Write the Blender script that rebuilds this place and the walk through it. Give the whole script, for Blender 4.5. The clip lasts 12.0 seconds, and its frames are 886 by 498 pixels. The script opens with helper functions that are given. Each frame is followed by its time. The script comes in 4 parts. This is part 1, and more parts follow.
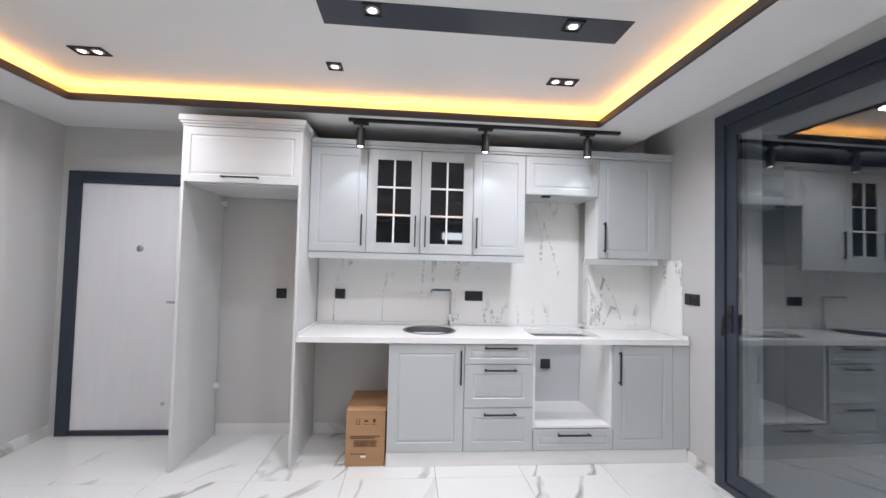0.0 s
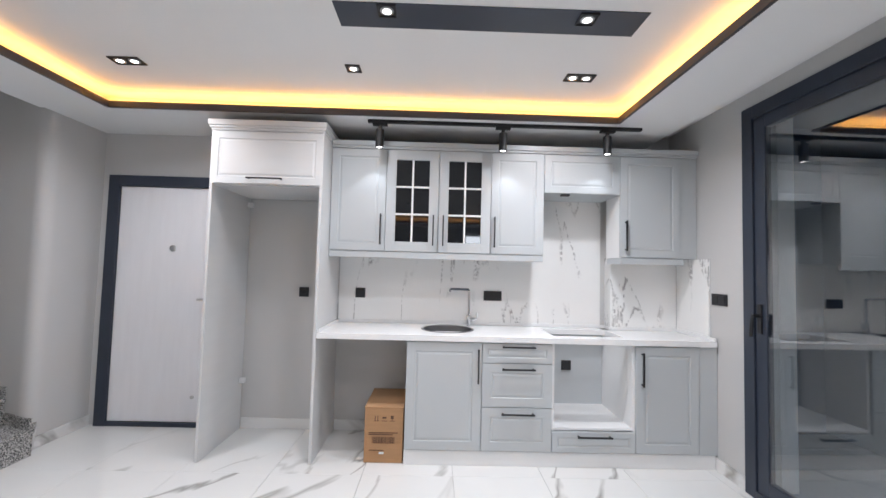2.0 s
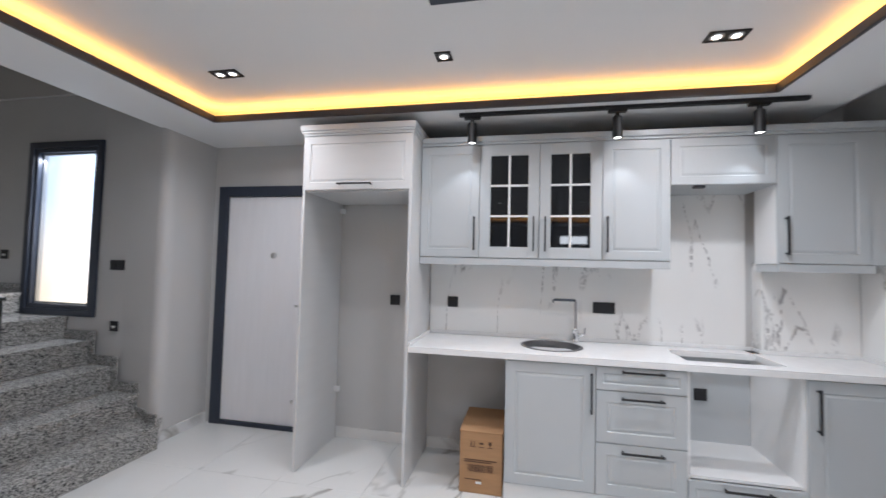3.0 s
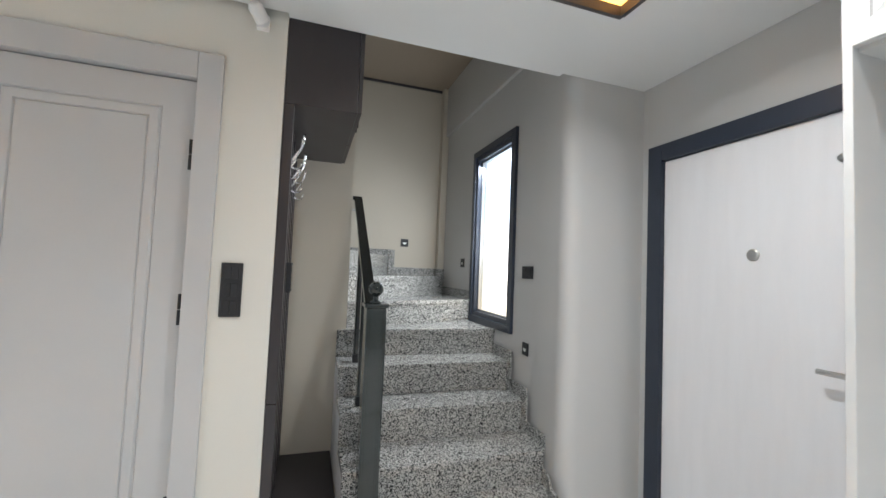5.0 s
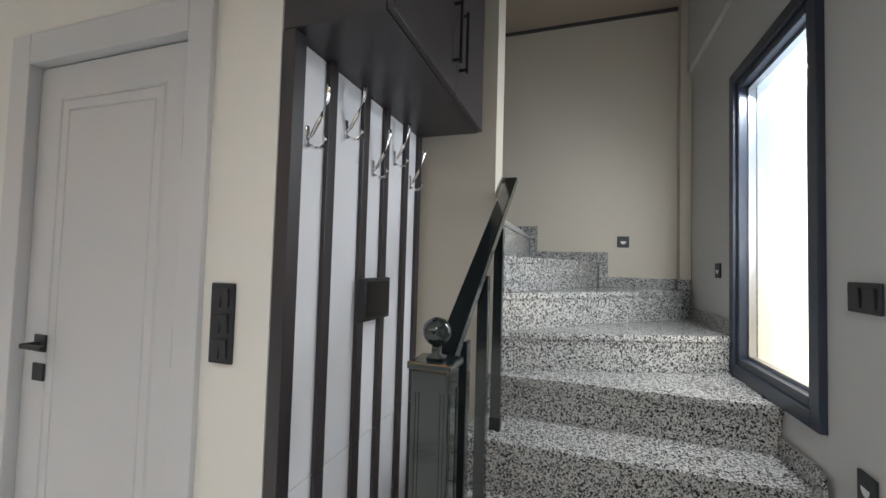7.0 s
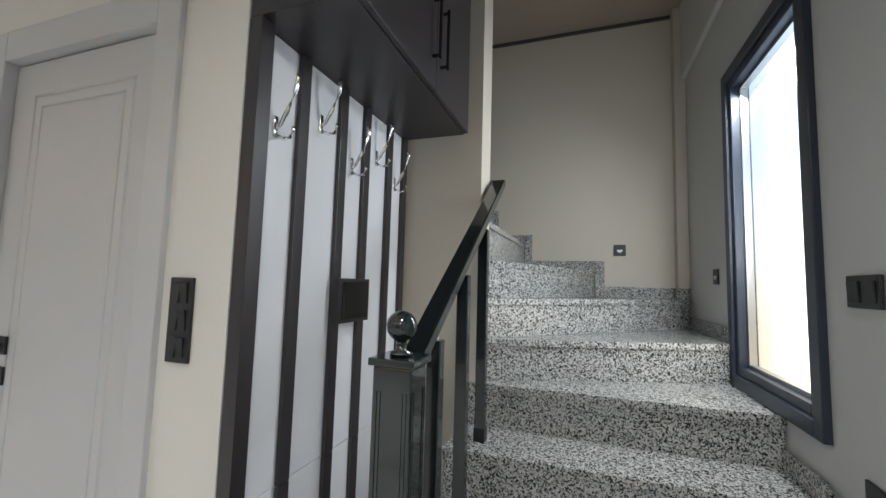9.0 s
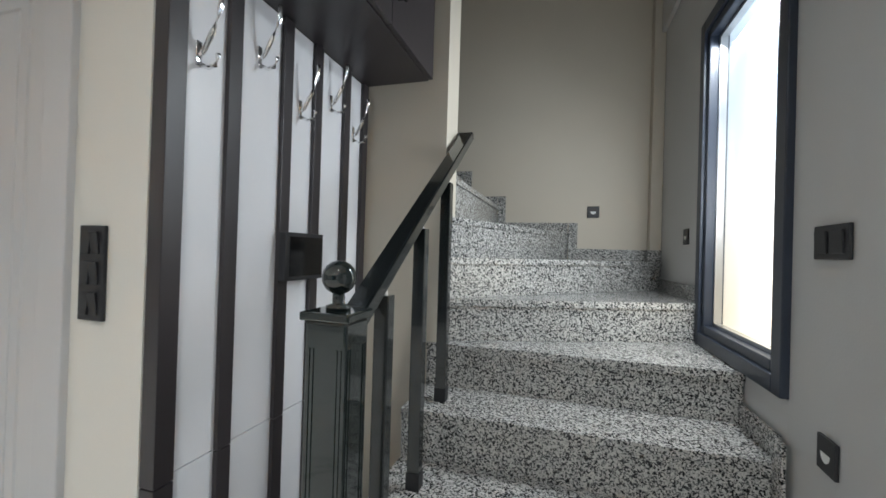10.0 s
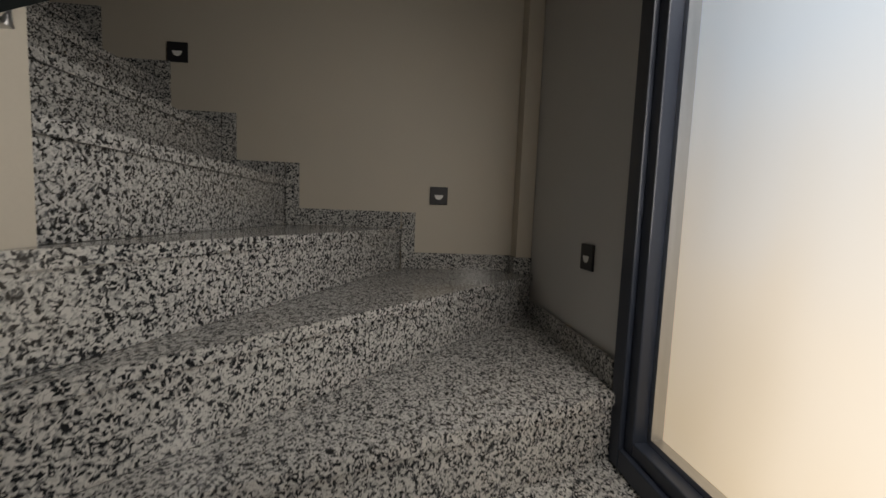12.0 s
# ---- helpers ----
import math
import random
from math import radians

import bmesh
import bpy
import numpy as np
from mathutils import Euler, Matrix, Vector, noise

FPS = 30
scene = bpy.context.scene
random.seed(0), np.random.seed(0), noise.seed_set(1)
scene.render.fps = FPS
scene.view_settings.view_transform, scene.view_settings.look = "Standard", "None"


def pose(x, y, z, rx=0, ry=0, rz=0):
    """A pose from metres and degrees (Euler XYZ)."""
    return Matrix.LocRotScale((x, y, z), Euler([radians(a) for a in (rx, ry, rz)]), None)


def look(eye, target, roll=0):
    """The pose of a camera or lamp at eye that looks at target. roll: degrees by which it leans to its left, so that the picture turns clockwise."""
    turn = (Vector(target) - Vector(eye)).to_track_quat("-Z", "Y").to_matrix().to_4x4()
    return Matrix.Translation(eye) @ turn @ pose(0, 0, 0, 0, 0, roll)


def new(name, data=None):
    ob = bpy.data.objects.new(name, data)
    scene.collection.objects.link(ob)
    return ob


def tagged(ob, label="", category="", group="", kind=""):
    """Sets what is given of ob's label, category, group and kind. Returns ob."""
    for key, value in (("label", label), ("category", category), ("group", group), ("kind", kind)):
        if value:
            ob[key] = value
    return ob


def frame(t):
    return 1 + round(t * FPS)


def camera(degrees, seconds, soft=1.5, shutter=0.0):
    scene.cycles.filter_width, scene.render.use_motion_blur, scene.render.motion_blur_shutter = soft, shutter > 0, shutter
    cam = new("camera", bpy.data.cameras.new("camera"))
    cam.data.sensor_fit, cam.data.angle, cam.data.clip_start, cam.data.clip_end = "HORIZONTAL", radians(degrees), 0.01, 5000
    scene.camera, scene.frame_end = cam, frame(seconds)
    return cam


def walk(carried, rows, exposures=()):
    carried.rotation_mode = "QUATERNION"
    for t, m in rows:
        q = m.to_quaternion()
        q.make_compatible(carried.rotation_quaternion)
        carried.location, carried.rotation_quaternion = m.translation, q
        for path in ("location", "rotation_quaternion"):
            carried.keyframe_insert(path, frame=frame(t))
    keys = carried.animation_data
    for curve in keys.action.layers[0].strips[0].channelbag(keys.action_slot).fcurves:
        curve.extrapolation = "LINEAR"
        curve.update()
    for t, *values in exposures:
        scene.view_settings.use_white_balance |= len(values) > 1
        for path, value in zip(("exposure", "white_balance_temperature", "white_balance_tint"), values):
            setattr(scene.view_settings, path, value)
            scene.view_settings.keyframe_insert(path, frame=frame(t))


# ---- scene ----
cam = camera(95.3, 12.0, shutter=0.15)
PATH = [
    (0, (0.711, 1.695, 1.419), (0.872, 3.687, 1.493), 1.4),
    (0.5, (0.771, 1.682, 1.383), (0.914, 3.675, 1.488), 1.6),
    (1, (0.727, 1.625, 1.405), (0.859, 3.618, 1.498), 1.6),
    (1.5, (0.706, 1.602, 1.4), (0.817, 3.597, 1.491), 1.6),
    (2, (0.768, 1.679, 1.368), (0.803, 3.676, 1.467), 1.5),
    (2.5, (0.849, 1.87, 1.406), (0.793, 3.867, 1.498), 1.4),
    (3, (0.686, 1.978, 1.423), (0.29, 3.937, 1.511), 1.4),
    (3.2, (0.595, 2.056, 1.416), (-0.108, 3.926, 1.512), 1.0),
    (3.5, (0.429, 2.185, 1.388), (-0.7, 3.83, 1.515), 1.3),
    (3.7, (0.351, 2.283, 1.369), (-0.973, 3.776, 1.491), 1.1),
    (5.3, (-0.411, 3.491, 1.368), (-2.359, 3.936, 1.46), 2.2),
    (5.5, (-0.532, 3.536, 1.365), (-2.503, 3.868, 1.45), 1.8),
    (6, (-0.832, 3.735, 1.378), (-2.83, 3.784, 1.451), 1.7),
    (6.5, (-1.059, 3.926, 1.38), (-3.003, 3.46, 1.449), 1.5),
    (7, (-1.224, 3.992, 1.429), (-3.119, 3.356, 1.508), 1.6),
    (7.2, (-1.26, 4.018, 1.504), (-3.149, 3.364, 1.566), 1.6),
    (9, (-1.314, 4.061, 1.365), (-3.195, 3.403, 1.533), 1.6),
    (9.5, (-1.337, 4.06, 1.351), (-3.219, 3.393, 1.46), 1.7),
    (10, (-1.433, 4.11, 1.323), (-3.349, 3.54, 1.336), 1.7),
    (10.5, (-1.59, 4.1, 1.295), (-3.567, 3.834, 1.145), 1.8),
    (11, (-1.954, 4.159, 1.321), (-3.941, 4.039, 1.124), 1.8),
    (11.5, (-2.343, 4.202, 1.394), (-4.333, 4.255, 1.203), 1.7),
    (12, (-2.64, 4.163, 1.557), (-4.624, 4.349, 1.385), 2.3),
]
EXPOSURES = [
    (0.0, 0.16, 6050, 12), (2.0, 0.17, 6050, 12), (3.0, -0.14, 5980, 12), (3.5, -0.27, 5850, 11), (3.7, -0.22, 5900, 11), (5.3, 0.5, 6200, 5), (6.0, 0.4, 6200, 5),
    (7.0, 0.12, 6250, 6), (9.5, 0.1, 6150, 4), (10.5, 0.1, 6250, 4), (11.0, -0.15, 6450, 7), (11.5, -0.93, 6550, 8), (12.0, -1.35, 7400, 11),
]
walk(cam, [(t, look(eye, target, roll)) for t, eye, target, roll in PATH], EXPOSURES)

# ---- world and light ----
world = bpy.data.worlds.new("world")
scene.world = world
world.use_nodes = True
sky = world.node_tree.nodes.new("ShaderNodeTexSky")
sky.sky_type = "NISHITA"
sky.sun_disc = False
sky.sun_elevation = radians(38)
sky.sun_rotation = radians(20)
world.node_tree.links.new(sky.outputs[0], world.node_tree.nodes["Background"].inputs[0])
world.node_tree.nodes["Background"].inputs[1].default_value = 0.1

LED_W = 1.85        # watts of each long cove strip per metre
DOWN_W = 6.0       # watts of each recessed downlight
TRACK_W = 2.7
WINDOW_GLOW = 1.6  # the bright sky behind the frosted stair window


def lamp(name, kind, m, watts, color=(1, 1, 1), **more):
    data = bpy.data.lights.new(name, kind)
    data.energy = watts
    data.color = color
    ob = new(name, data)
    ob.matrix_world = m
    if kind == "AREA":
        data.shape = more.get("shape", "DISK")
        data.size = more.get("size", 0.07)
        if data.shape == "RECTANGLE":
            data.size_y = more.get("size_y", 0.02)
        data.spread = radians(more.get("spread", 180))
    if kind == "SPOT":
        data.spot_size = radians(more.get("spot", 70))
        data.spot_blend = 0.25
        data.shadow_soft_size = 0.02
    return ob


# lamp strip in the frosted stair window's head, standing in for steep daylight
lamp("window_daylight", "AREA", look((-3.222, 4.772, 2.29), (-3.222, 4.772 - 0.6, 2.29 - 0.8)), 8.0, (0.97, 0.98, 1.0), shape="RECTANGLE", size=0.54, size_y=0.04)
# lamp strip added at one side of the pane to light the risers
lamp("window_daylight", "AREA", look((-2.948, 4.778, 1.57), (-2.948 - 0.55, 4.778 - 0.8, 1.57 - 0.30)), 12.5, (0.97, 0.98, 1.0), shape="RECTANGLE", size=0.03, size_y=0.98)

# ---- materials ----
def mat(name, color, rough=0.5, metal=0.0, var=0.06, scale=6.0, bump=0.02, fine=120.0, stretch=(1, 1, 1), coat=0.0):
    m = bpy.data.materials.new(name)
    m.use_nodes = True
    n, l = m.node_tree.nodes, m.node_tree.links
    b = n["Principled BSDF"]
    b.inputs["Roughness"].default_value = rough
    b.inputs["Metallic"].default_value = metal
    b.inputs["Coat Weight"].default_value = coat
    co = n.new("ShaderNodeTexCoord")
    mp = n.new("ShaderNodeMapping")
    mp.inputs["Scale"].default_value = stretch
    l.new(co.outputs["Object"], mp.inputs[0])
    big, small = n.new("ShaderNodeTexNoise"), n.new("ShaderNodeTexNoise")
    big.inputs["Scale"].default_value, small.inputs["Scale"].default_value = scale, fine
    big.inputs["Detail"].default_value, small.inputs["Detail"].default_value = 4, 3
    for q in (big, small):
        l.new(mp.outputs[0], q.inputs["Vector"])
    add = n.new("ShaderNodeMath")
    add.operation = "MULTIPLY_ADD"
    add.inputs[1].default_value = 0.35
    l.new(small.outputs["Fac"], add.inputs[0])
    l.new(big.outputs["Fac"], add.inputs[2])
    ramp = n.new("ShaderNodeValToRGB")
    ramp.color_ramp.elements[0].position, ramp.color_ramp.elements[1].position = 0.35, 1.0
    ramp.color_ramp.elements[0].color = (*[c * (1 - var) for c in color], 1)
    ramp.color_ramp.elements[1].color = (*[min(1, c * (1 + var)) for c in color], 1)
    l.new(add.outputs[0], ramp.inputs[0])
    l.new(ramp.outputs[0], b.inputs["Base Color"])
    if rough > 0.08:
        mr = n.new("ShaderNodeMapRange")
        mr.inputs["To Min"].default_value, mr.inputs["To Max"].default_value = rough * 0.85, min(1, rough * 1.15)
        l.new(big.outputs["Fac"], mr.inputs[0])
        l.new(mr.outputs[0], b.inputs["Roughness"])
    if bump:
        bp = n.new("ShaderNodeBump")
        bp.inputs["Strength"].default_value, bp.inputs["Distance"].default_value = bump * 4, 0.002
        l.new(small.outputs["Fac"], bp.inputs["Height"])
        l.new(bp.outputs[0], b.inputs["Normal"])
    return m


def marble(name, base, vein, scale, width, rough, amount=1.0, flecks=False, coords="Object"):
    """White marble with thin wandering veins; every tile takes its own stretch of stone."""
    m = mat(name, base, rough, var=0.03, scale=2.5, bump=0)
    n, l = m.node_tree.nodes, m.node_tree.links
    b = n["Principled BSDF"]
    old = b.inputs["Base Color"].links[0].from_socket
    co, info = n.new("ShaderNodeTexCoord"), n.new("ShaderNodeObjectInfo")
    shift = n.new("ShaderNodeVectorMath")
    shift.operation = "MULTIPLY_ADD"
    shift.inputs[1].default_value = (37, 23, 11)
    l.new(info.outputs["Random"], shift.inputs[0])
    l.new(co.outputs[coords], shift.inputs[2])
    rot = n.new("ShaderNodeMapping")
    rot.vector_type = "POINT" if flecks else "TEXTURE"
    rot.inputs["Rotation"].default_value = (0, 0, radians(-28)) if not flecks else (0, radians(12), 0)
    rot.inputs["Scale"].default_value = (1.0, 3.4, 1.0) if not flecks else (1.5, 1.0, 0.42)
    l.new(shift.outputs[0], rot.inputs[0])
    wave = n.new("ShaderNodeTexNoise")
    wave.inputs["Scale"].default_value, wave.inputs["Detail"].default_value = scale, 5
    wave.inputs["Distortion"].default_value = 0.8 if flecks else 0.35
    l.new(rot.outputs[0], wave.inputs["Vector"])
    d = n.new("ShaderNodeMath")
    d.operation = "SUBTRACT"
    d.inputs[1].default_value = 0.5
    l.new(wave.outputs["Fac"], d.inputs[0])
    a = n.new("ShaderNodeMath")
    a.operation = "ABSOLUTE"
    l.new(d.outputs[0], a.inputs[0])
    line = n.new("ShaderNodeMapRange")
    line.inputs["From Min"].default_value, line.inputs["From Max"].default_value = 0.0, width
    line.inputs["To Min"].default_value, line.inputs["To Max"].default_value = amount, 0.0
    l.new(a.outputs[0], line.inputs[0])
    patch = n.new("ShaderNodeTexNoise")
    patch.inputs["Scale"].default_value = scale * (0.9 if not flecks else 1.3)
    l.new(shift.outputs[0], patch.inputs["Vector"])
    pr = n.new("ShaderNodeMapRange")
    pr.inputs["From Min"].default_value, pr.inputs["From Max"].default_value = (0.41, 0.58) if not flecks else (0.44, 0.56)
    l.new(patch.outputs["Fac"], pr.inputs[0])
    mul = n.new("ShaderNodeMath")
    mul.operation = "MULTIPLY"
    l.new(line.outputs[0], mul.inputs[0])
    l.new(pr.outputs[0], mul.inputs[1])
    fac = mul.outputs[0]
    if flecks:
        fl = n.new("ShaderNodeTexNoise")
        fl.inputs["Scale"].default_value, fl.inputs["Detail"].default_value = 38, 3
        l.new(shift.outputs[0], fl.inputs["Vector"])
        fr = n.new("ShaderNodeMapRange")
        fr.inputs["From Min"].default_value, fr.inputs["From Max"].default_value = 0.40, 0.56
        l.new(fl.outputs["Fac"], fr.inputs[0])
        m2 = n.new("ShaderNodeMath")
        m2.operation = "MULTIPLY"
        l.new(fac, m2.inputs[0])
        l.new(fr.outputs[0], m2.inputs[1])
        fac = m2.outputs[0]
    mix = n.new("ShaderNodeMix")
    mix.data_type = "RGBA"
    l.new(fac, mix.inputs["Factor"])
    l.new(old, mix.inputs["A"])
    mix.inputs["B"].default_value = (*vein, 1)
    l.new(mix.outputs["Result"], b.inputs["Base Color"])
    return m


def granite(name, rough):
    """Pale granite crowded with dark grains of uneven size."""
    m = bpy.data.materials.new(name)
    m.use_nodes = True
    n, l = m.node_tree.nodes, m.node_tree.links
    b = n["Principled BSDF"]
    b.inputs["Roughness"].default_value = rough
    co = n.new("ShaderNodeTexCoord")
    warp = n.new("ShaderNodeTexNoise")
    warp.inputs["Scale"].default_value = 60
    l.new(co.outputs["Object"], warp.inputs["Vector"])
    mix0 = n.new("ShaderNodeVectorMath")
    mix0.operation = "MULTIPLY_ADD"
    mix0.inputs[1].default_value = (0.02, 0.02, 0.02)
    l.new(warp.outputs["Color"], mix0.inputs[0])
    l.new(co.outputs["Object"], mix0.inputs[2])
    cells = n.new("ShaderNodeTexVoronoi")
    cells.inputs["Scale"].default_value = 200
    l.new(mix0.outputs[0], cells.inputs["Vector"])
    sep = n.new("ShaderNodeSeparateColor")
    l.new(cells.outputs["Color"], sep.inputs[0])
    clump = n.new("ShaderNodeTexNoise")
    clump.inputs["Scale"].default_value, clump.inputs["Detail"].default_value = 105, 2
    l.new(co.outputs["Object"], clump.inputs["Vector"])
    s = n.new("ShaderNodeMath")
    s.operation = "MULTIPLY_ADD"
    s.inputs[1].default_value = 1.1
    l.new(clump.outputs["Fac"], s.inputs[0])
    l.new(sep.outputs[0], s.inputs[2])
    ramp = n.new("ShaderNodeValToRGB")
    ramp.color_ramp.interpolation = "CONSTANT"
    e = ramp.color_ramp.elements
    e[0].position, e[0].color = 0.0, (0.015, 0.016, 0.018, 1)
    e[1].position, e[1].color = 0.425, (0.10, 0.105, 0.11, 1)
    for p, c in ((0.48, (0.26, 0.26, 0.255)), (0.54, (0.43, 0.425, 0.41)), (0.64, (0.54, 0.53, 0.51)), (0.80, (0.35, 0.35, 0.34))):
        q = e.new(p)
        q.color = (*c, 1)
    half = n.new("ShaderNodeMath")
    half.operation = "MULTIPLY"
    half.inputs[1].default_value = 0.525
    l.new(s.outputs[0], half.inputs[0])
    l.new(half.outputs[0], ramp.inputs[0])
    l.new(ramp.outputs[0], b.inputs["Base Color"])
    return m


def pane_glass(name, tint, gloss_rough=0.0, base=0.04):
    m = bpy.data.materials.new(name)
    m.use_nodes = True
    n, l = m.node_tree.nodes, m.node_tree.links
    n.remove(n["Principled BSDF"])
    tr, gl, lw, mx = n.new("ShaderNodeBsdfTransparent"), n.new("ShaderNodeBsdfGlossy"), n.new("ShaderNodeLayerWeight"), n.new("ShaderNodeMixShader")
    lw.inputs[0].default_value = 0.5
    pw, fr = n.new("ShaderNodeMath"), n.new("ShaderNodeMath")
    pw.operation, fr.operation = "POWER", "MULTIPLY_ADD"
    pw.inputs[1].default_value = 5
    fr.inputs[1].default_value, fr.inputs[2].default_value = 1 - base, base
    l.new(lw.outputs["Facing"], pw.inputs[0])
    l.new(pw.outputs[0], fr.inputs[0])
    tr.inputs[0].default_value = (*tint, 1)
    gl.inputs["Roughness"].default_value = gloss_rough
    l.new(fr.outputs[0], mx.inputs[0])
    l.new(tr.outputs[0], mx.inputs[1])
    l.new(gl.outputs[0], mx.inputs[2])
    l.new(mx.outputs[0], n["Material Output"].inputs[0])
    return m


def glow(name, color, strength):
    m = bpy.data.materials.new(name)
    m.use_nodes = True
    n, l = m.node_tree.nodes, m.node_tree.links
    n.remove(n["Principled BSDF"])
    e = n.new("ShaderNodeEmission")
    e.inputs[0].default_value, e.inputs[1].default_value = (*color, 1), strength
    l.new(e.outputs[0], n["Material Output"].inputs[0])
    return m


def sky_glow(name, strength):
    """Blurred daylight behind frosted glass: bluish above, warm below."""
    m = glow(name, (1, 1, 1), strength)
    n, l = m.node_tree.nodes, m.node_tree.links
    co, nz, ramp = n.new("ShaderNodeTexCoord"), n.new("ShaderNodeTexNoise"), n.new("ShaderNodeValToRGB")
    sep = n.new("ShaderNodeSeparateXYZ")
    nz.inputs["Scale"].default_value = 1.6
    l.new(co.outputs["Generated"], sep.inputs[0])
    l.new(co.outputs["Generated"], nz.inputs["Vector"])
    s = n.new("ShaderNodeMath")
    s.operation = "MULTIPLY_ADD"
    s.inputs[1].default_value = 0.55
    l.new(nz.outputs["Fac"], s.inputs[0])
    l.new(sep.outputs["Z"], s.inputs[2])
    s2 = n.new("ShaderNodeMath")
    s2.operation = "MULTIPLY_ADD"
    s2.inputs[1].default_value = 0.12
    l.new(sep.outputs["X"], s2.inputs[0])
    l.new(s.outputs[0], s2.inputs[2])
    e = ramp.color_ramp.elements
    e[0].position, e[0].color = 0.32, (1.0, 0.86, 0.67, 1)
    e[1].position, e[1].color = 1.0, (0.72, 0.84, 1.0, 1)
    q = e.new(0.62)
    q.color = (0.96, 0.89, 0.80, 1)
    l.new(s2.outputs[0], ramp.inputs[0])
    l.new(ramp.outputs[0], n["Emission"].inputs[0])
    # glow strength painted dimmer towards low x, brighter towards high x
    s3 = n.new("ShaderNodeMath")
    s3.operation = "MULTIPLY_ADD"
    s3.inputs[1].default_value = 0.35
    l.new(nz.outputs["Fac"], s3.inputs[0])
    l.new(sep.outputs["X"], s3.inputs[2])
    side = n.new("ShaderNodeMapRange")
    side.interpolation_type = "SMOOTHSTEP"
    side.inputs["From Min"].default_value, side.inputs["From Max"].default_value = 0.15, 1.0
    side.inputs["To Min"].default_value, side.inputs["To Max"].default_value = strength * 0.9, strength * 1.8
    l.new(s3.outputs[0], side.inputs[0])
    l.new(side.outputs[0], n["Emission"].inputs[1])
    return m


WALL = mat("wall_paint", (0.56, 0.555, 0.55), 0.7, var=0.03, scale=1.5, bump=0.05, fine=160)
BEIGE = mat("wall_paint_beige", (0.56, 0.51, 0.43), 0.65, var=0.05, scale=1.2, bump=0.05, fine=160)
CREAM = mat("wall_paint_warm", (0.68, 0.665, 0.62), 0.65, var=0.03, scale=1.5, bump=0.05, fine=160)
# this brown holds the warm light that falls on the stairwell ceiling
TAUPE = mat("stair_ceiling_warm_lit", (0.34, 0.28, 0.22), 0.7, var=0.05, scale=2, bump=0.05)
CEIL = mat("ceiling_paint", (0.80, 0.80, 0.80), 0.75, var=0.02, scale=1.2, bump=0.03)
TRIMDARK = mat("dark_trim_and_shade", (0.055, 0.05, 0.055), 0.5, var=0.1)
NAVY = mat("anthracite_frame", (0.030, 0.038, 0.058), 0.38, var=0.1, scale=9, bump=0.02)
DOORWHITE = mat("white_door_laminate", (0.80, 0.80, 0.83), 0.4, var=0.03, scale=3, bump=0.04, stretch=(8, 8, 1), fine=60)
GREYLAM = mat("grey_lacquer", (0.50, 0.525, 0.54), 0.32, var=0.025, scale=3, bump=0.01)
PALELAM = mat("pale_grey_laminate", (0.66, 0.665, 0.67), 0.4, var=0.03, scale=3, bump=0.03, stretch=(1, 1, 6))
WHITELAM = mat("white_laminate", (0.82, 0.82, 0.82), 0.35, var=0.02, bump=0.01)
DOORGREY = mat("grey_door_lacquer", (0.52, 0.52, 0.53), 0.4, var=0.03, scale=3, bump=0.02)
BLACK = mat("black_metal", (0.012, 0.012, 0.014), 0.45, var=0.15)
BLACKGLOSS = mat("black_gloss_paint", (0.010, 0.013, 0.014), 0.14, var=0.1, bump=0.0, coat=0.4)
NEWELPAINT = mat("dark_green_grey_gloss", (0.014, 0.020, 0.020), 0.10, var=0.1, bump=0.0, coat=0.5)
PLASTIC = mat("black_plastic", (0.016, 0.016, 0.019), 0.5, var=0.1, bump=0.01)
DARKWOOD = mat("dark_brown_laminate", (0.034, 0.029, 0.032), 0.36, var=0.12, scale=5, bump=0.02, stretch=(1, 1, 0.1))
SLATWHITE = mat("white_wall_panel", (0.74, 0.74, 0.77), 0.3, var=0.02, bump=0.01)
CHROME = mat("chrome", (0.85, 0.85, 0.86), 0.08, 1.0, var=0.02, bump=0)
STEEL = mat("brushed_steel", (0.55, 0.55, 0.55), 0.3, 1.0, var=0.06, bump=0.02, stretch=(1, 14, 1))
SINKSTEEL = mat("dull_sink_steel", (0.20, 0.20, 0.205), 0.38, 1.0, var=0.08, bump=0.02)
QUARTZ = mat("white_quartz", (0.84, 0.84, 0.84), 0.18, var=0.03, scale=20, bump=0)
CARD = mat("brown_cardboard", (0.42, 0.24, 0.12), 0.8, var=0.1, scale=8, bump=0.05, stretch=(1, 1, 8))
INK = mat("brown_ink", (0.10, 0.05, 0.03), 0.7, var=0.1)
PAPER = mat("white_paper", (0.8, 0.8, 0.78), 0.7)
# opaque pane; the darkness inside the cabinets is put into its colour
DARKGLASS = mat("dark_interior_glass", (0.006, 0.007, 0.009), 0.03, var=0.1, bump=0)
SCREEN = mat("black_screen", (0.006, 0.006, 0.007), 0.08, bump=0)
WHITEPLASTIC = mat("white_plastic", (0.8, 0.8, 0.8), 0.35, bump=0.01)
FLOORTILE = marble("marble_floor_tile", (0.73, 0.735, 0.725), (0.33, 0.325, 0.31), 1.05, 0.0125, 0.08)
SKIRT = marble("marble_skirting", (0.76, 0.76, 0.755), (0.36, 0.35, 0.33), 1.3, 0.025, 0.15)
SPLASH = marble("marble_backsplash", (0.86, 0.86, 0.85), (0.30, 0.29, 0.29), 1.9, 0.022, 0.14, 0.9, True)
GRANITE = granite("speckled_granite", 0.2)
GRANITETOP = granite("polished_granite", 0.13)
GROUT = mat("grout", (0.45, 0.45, 0.44), 0.8)
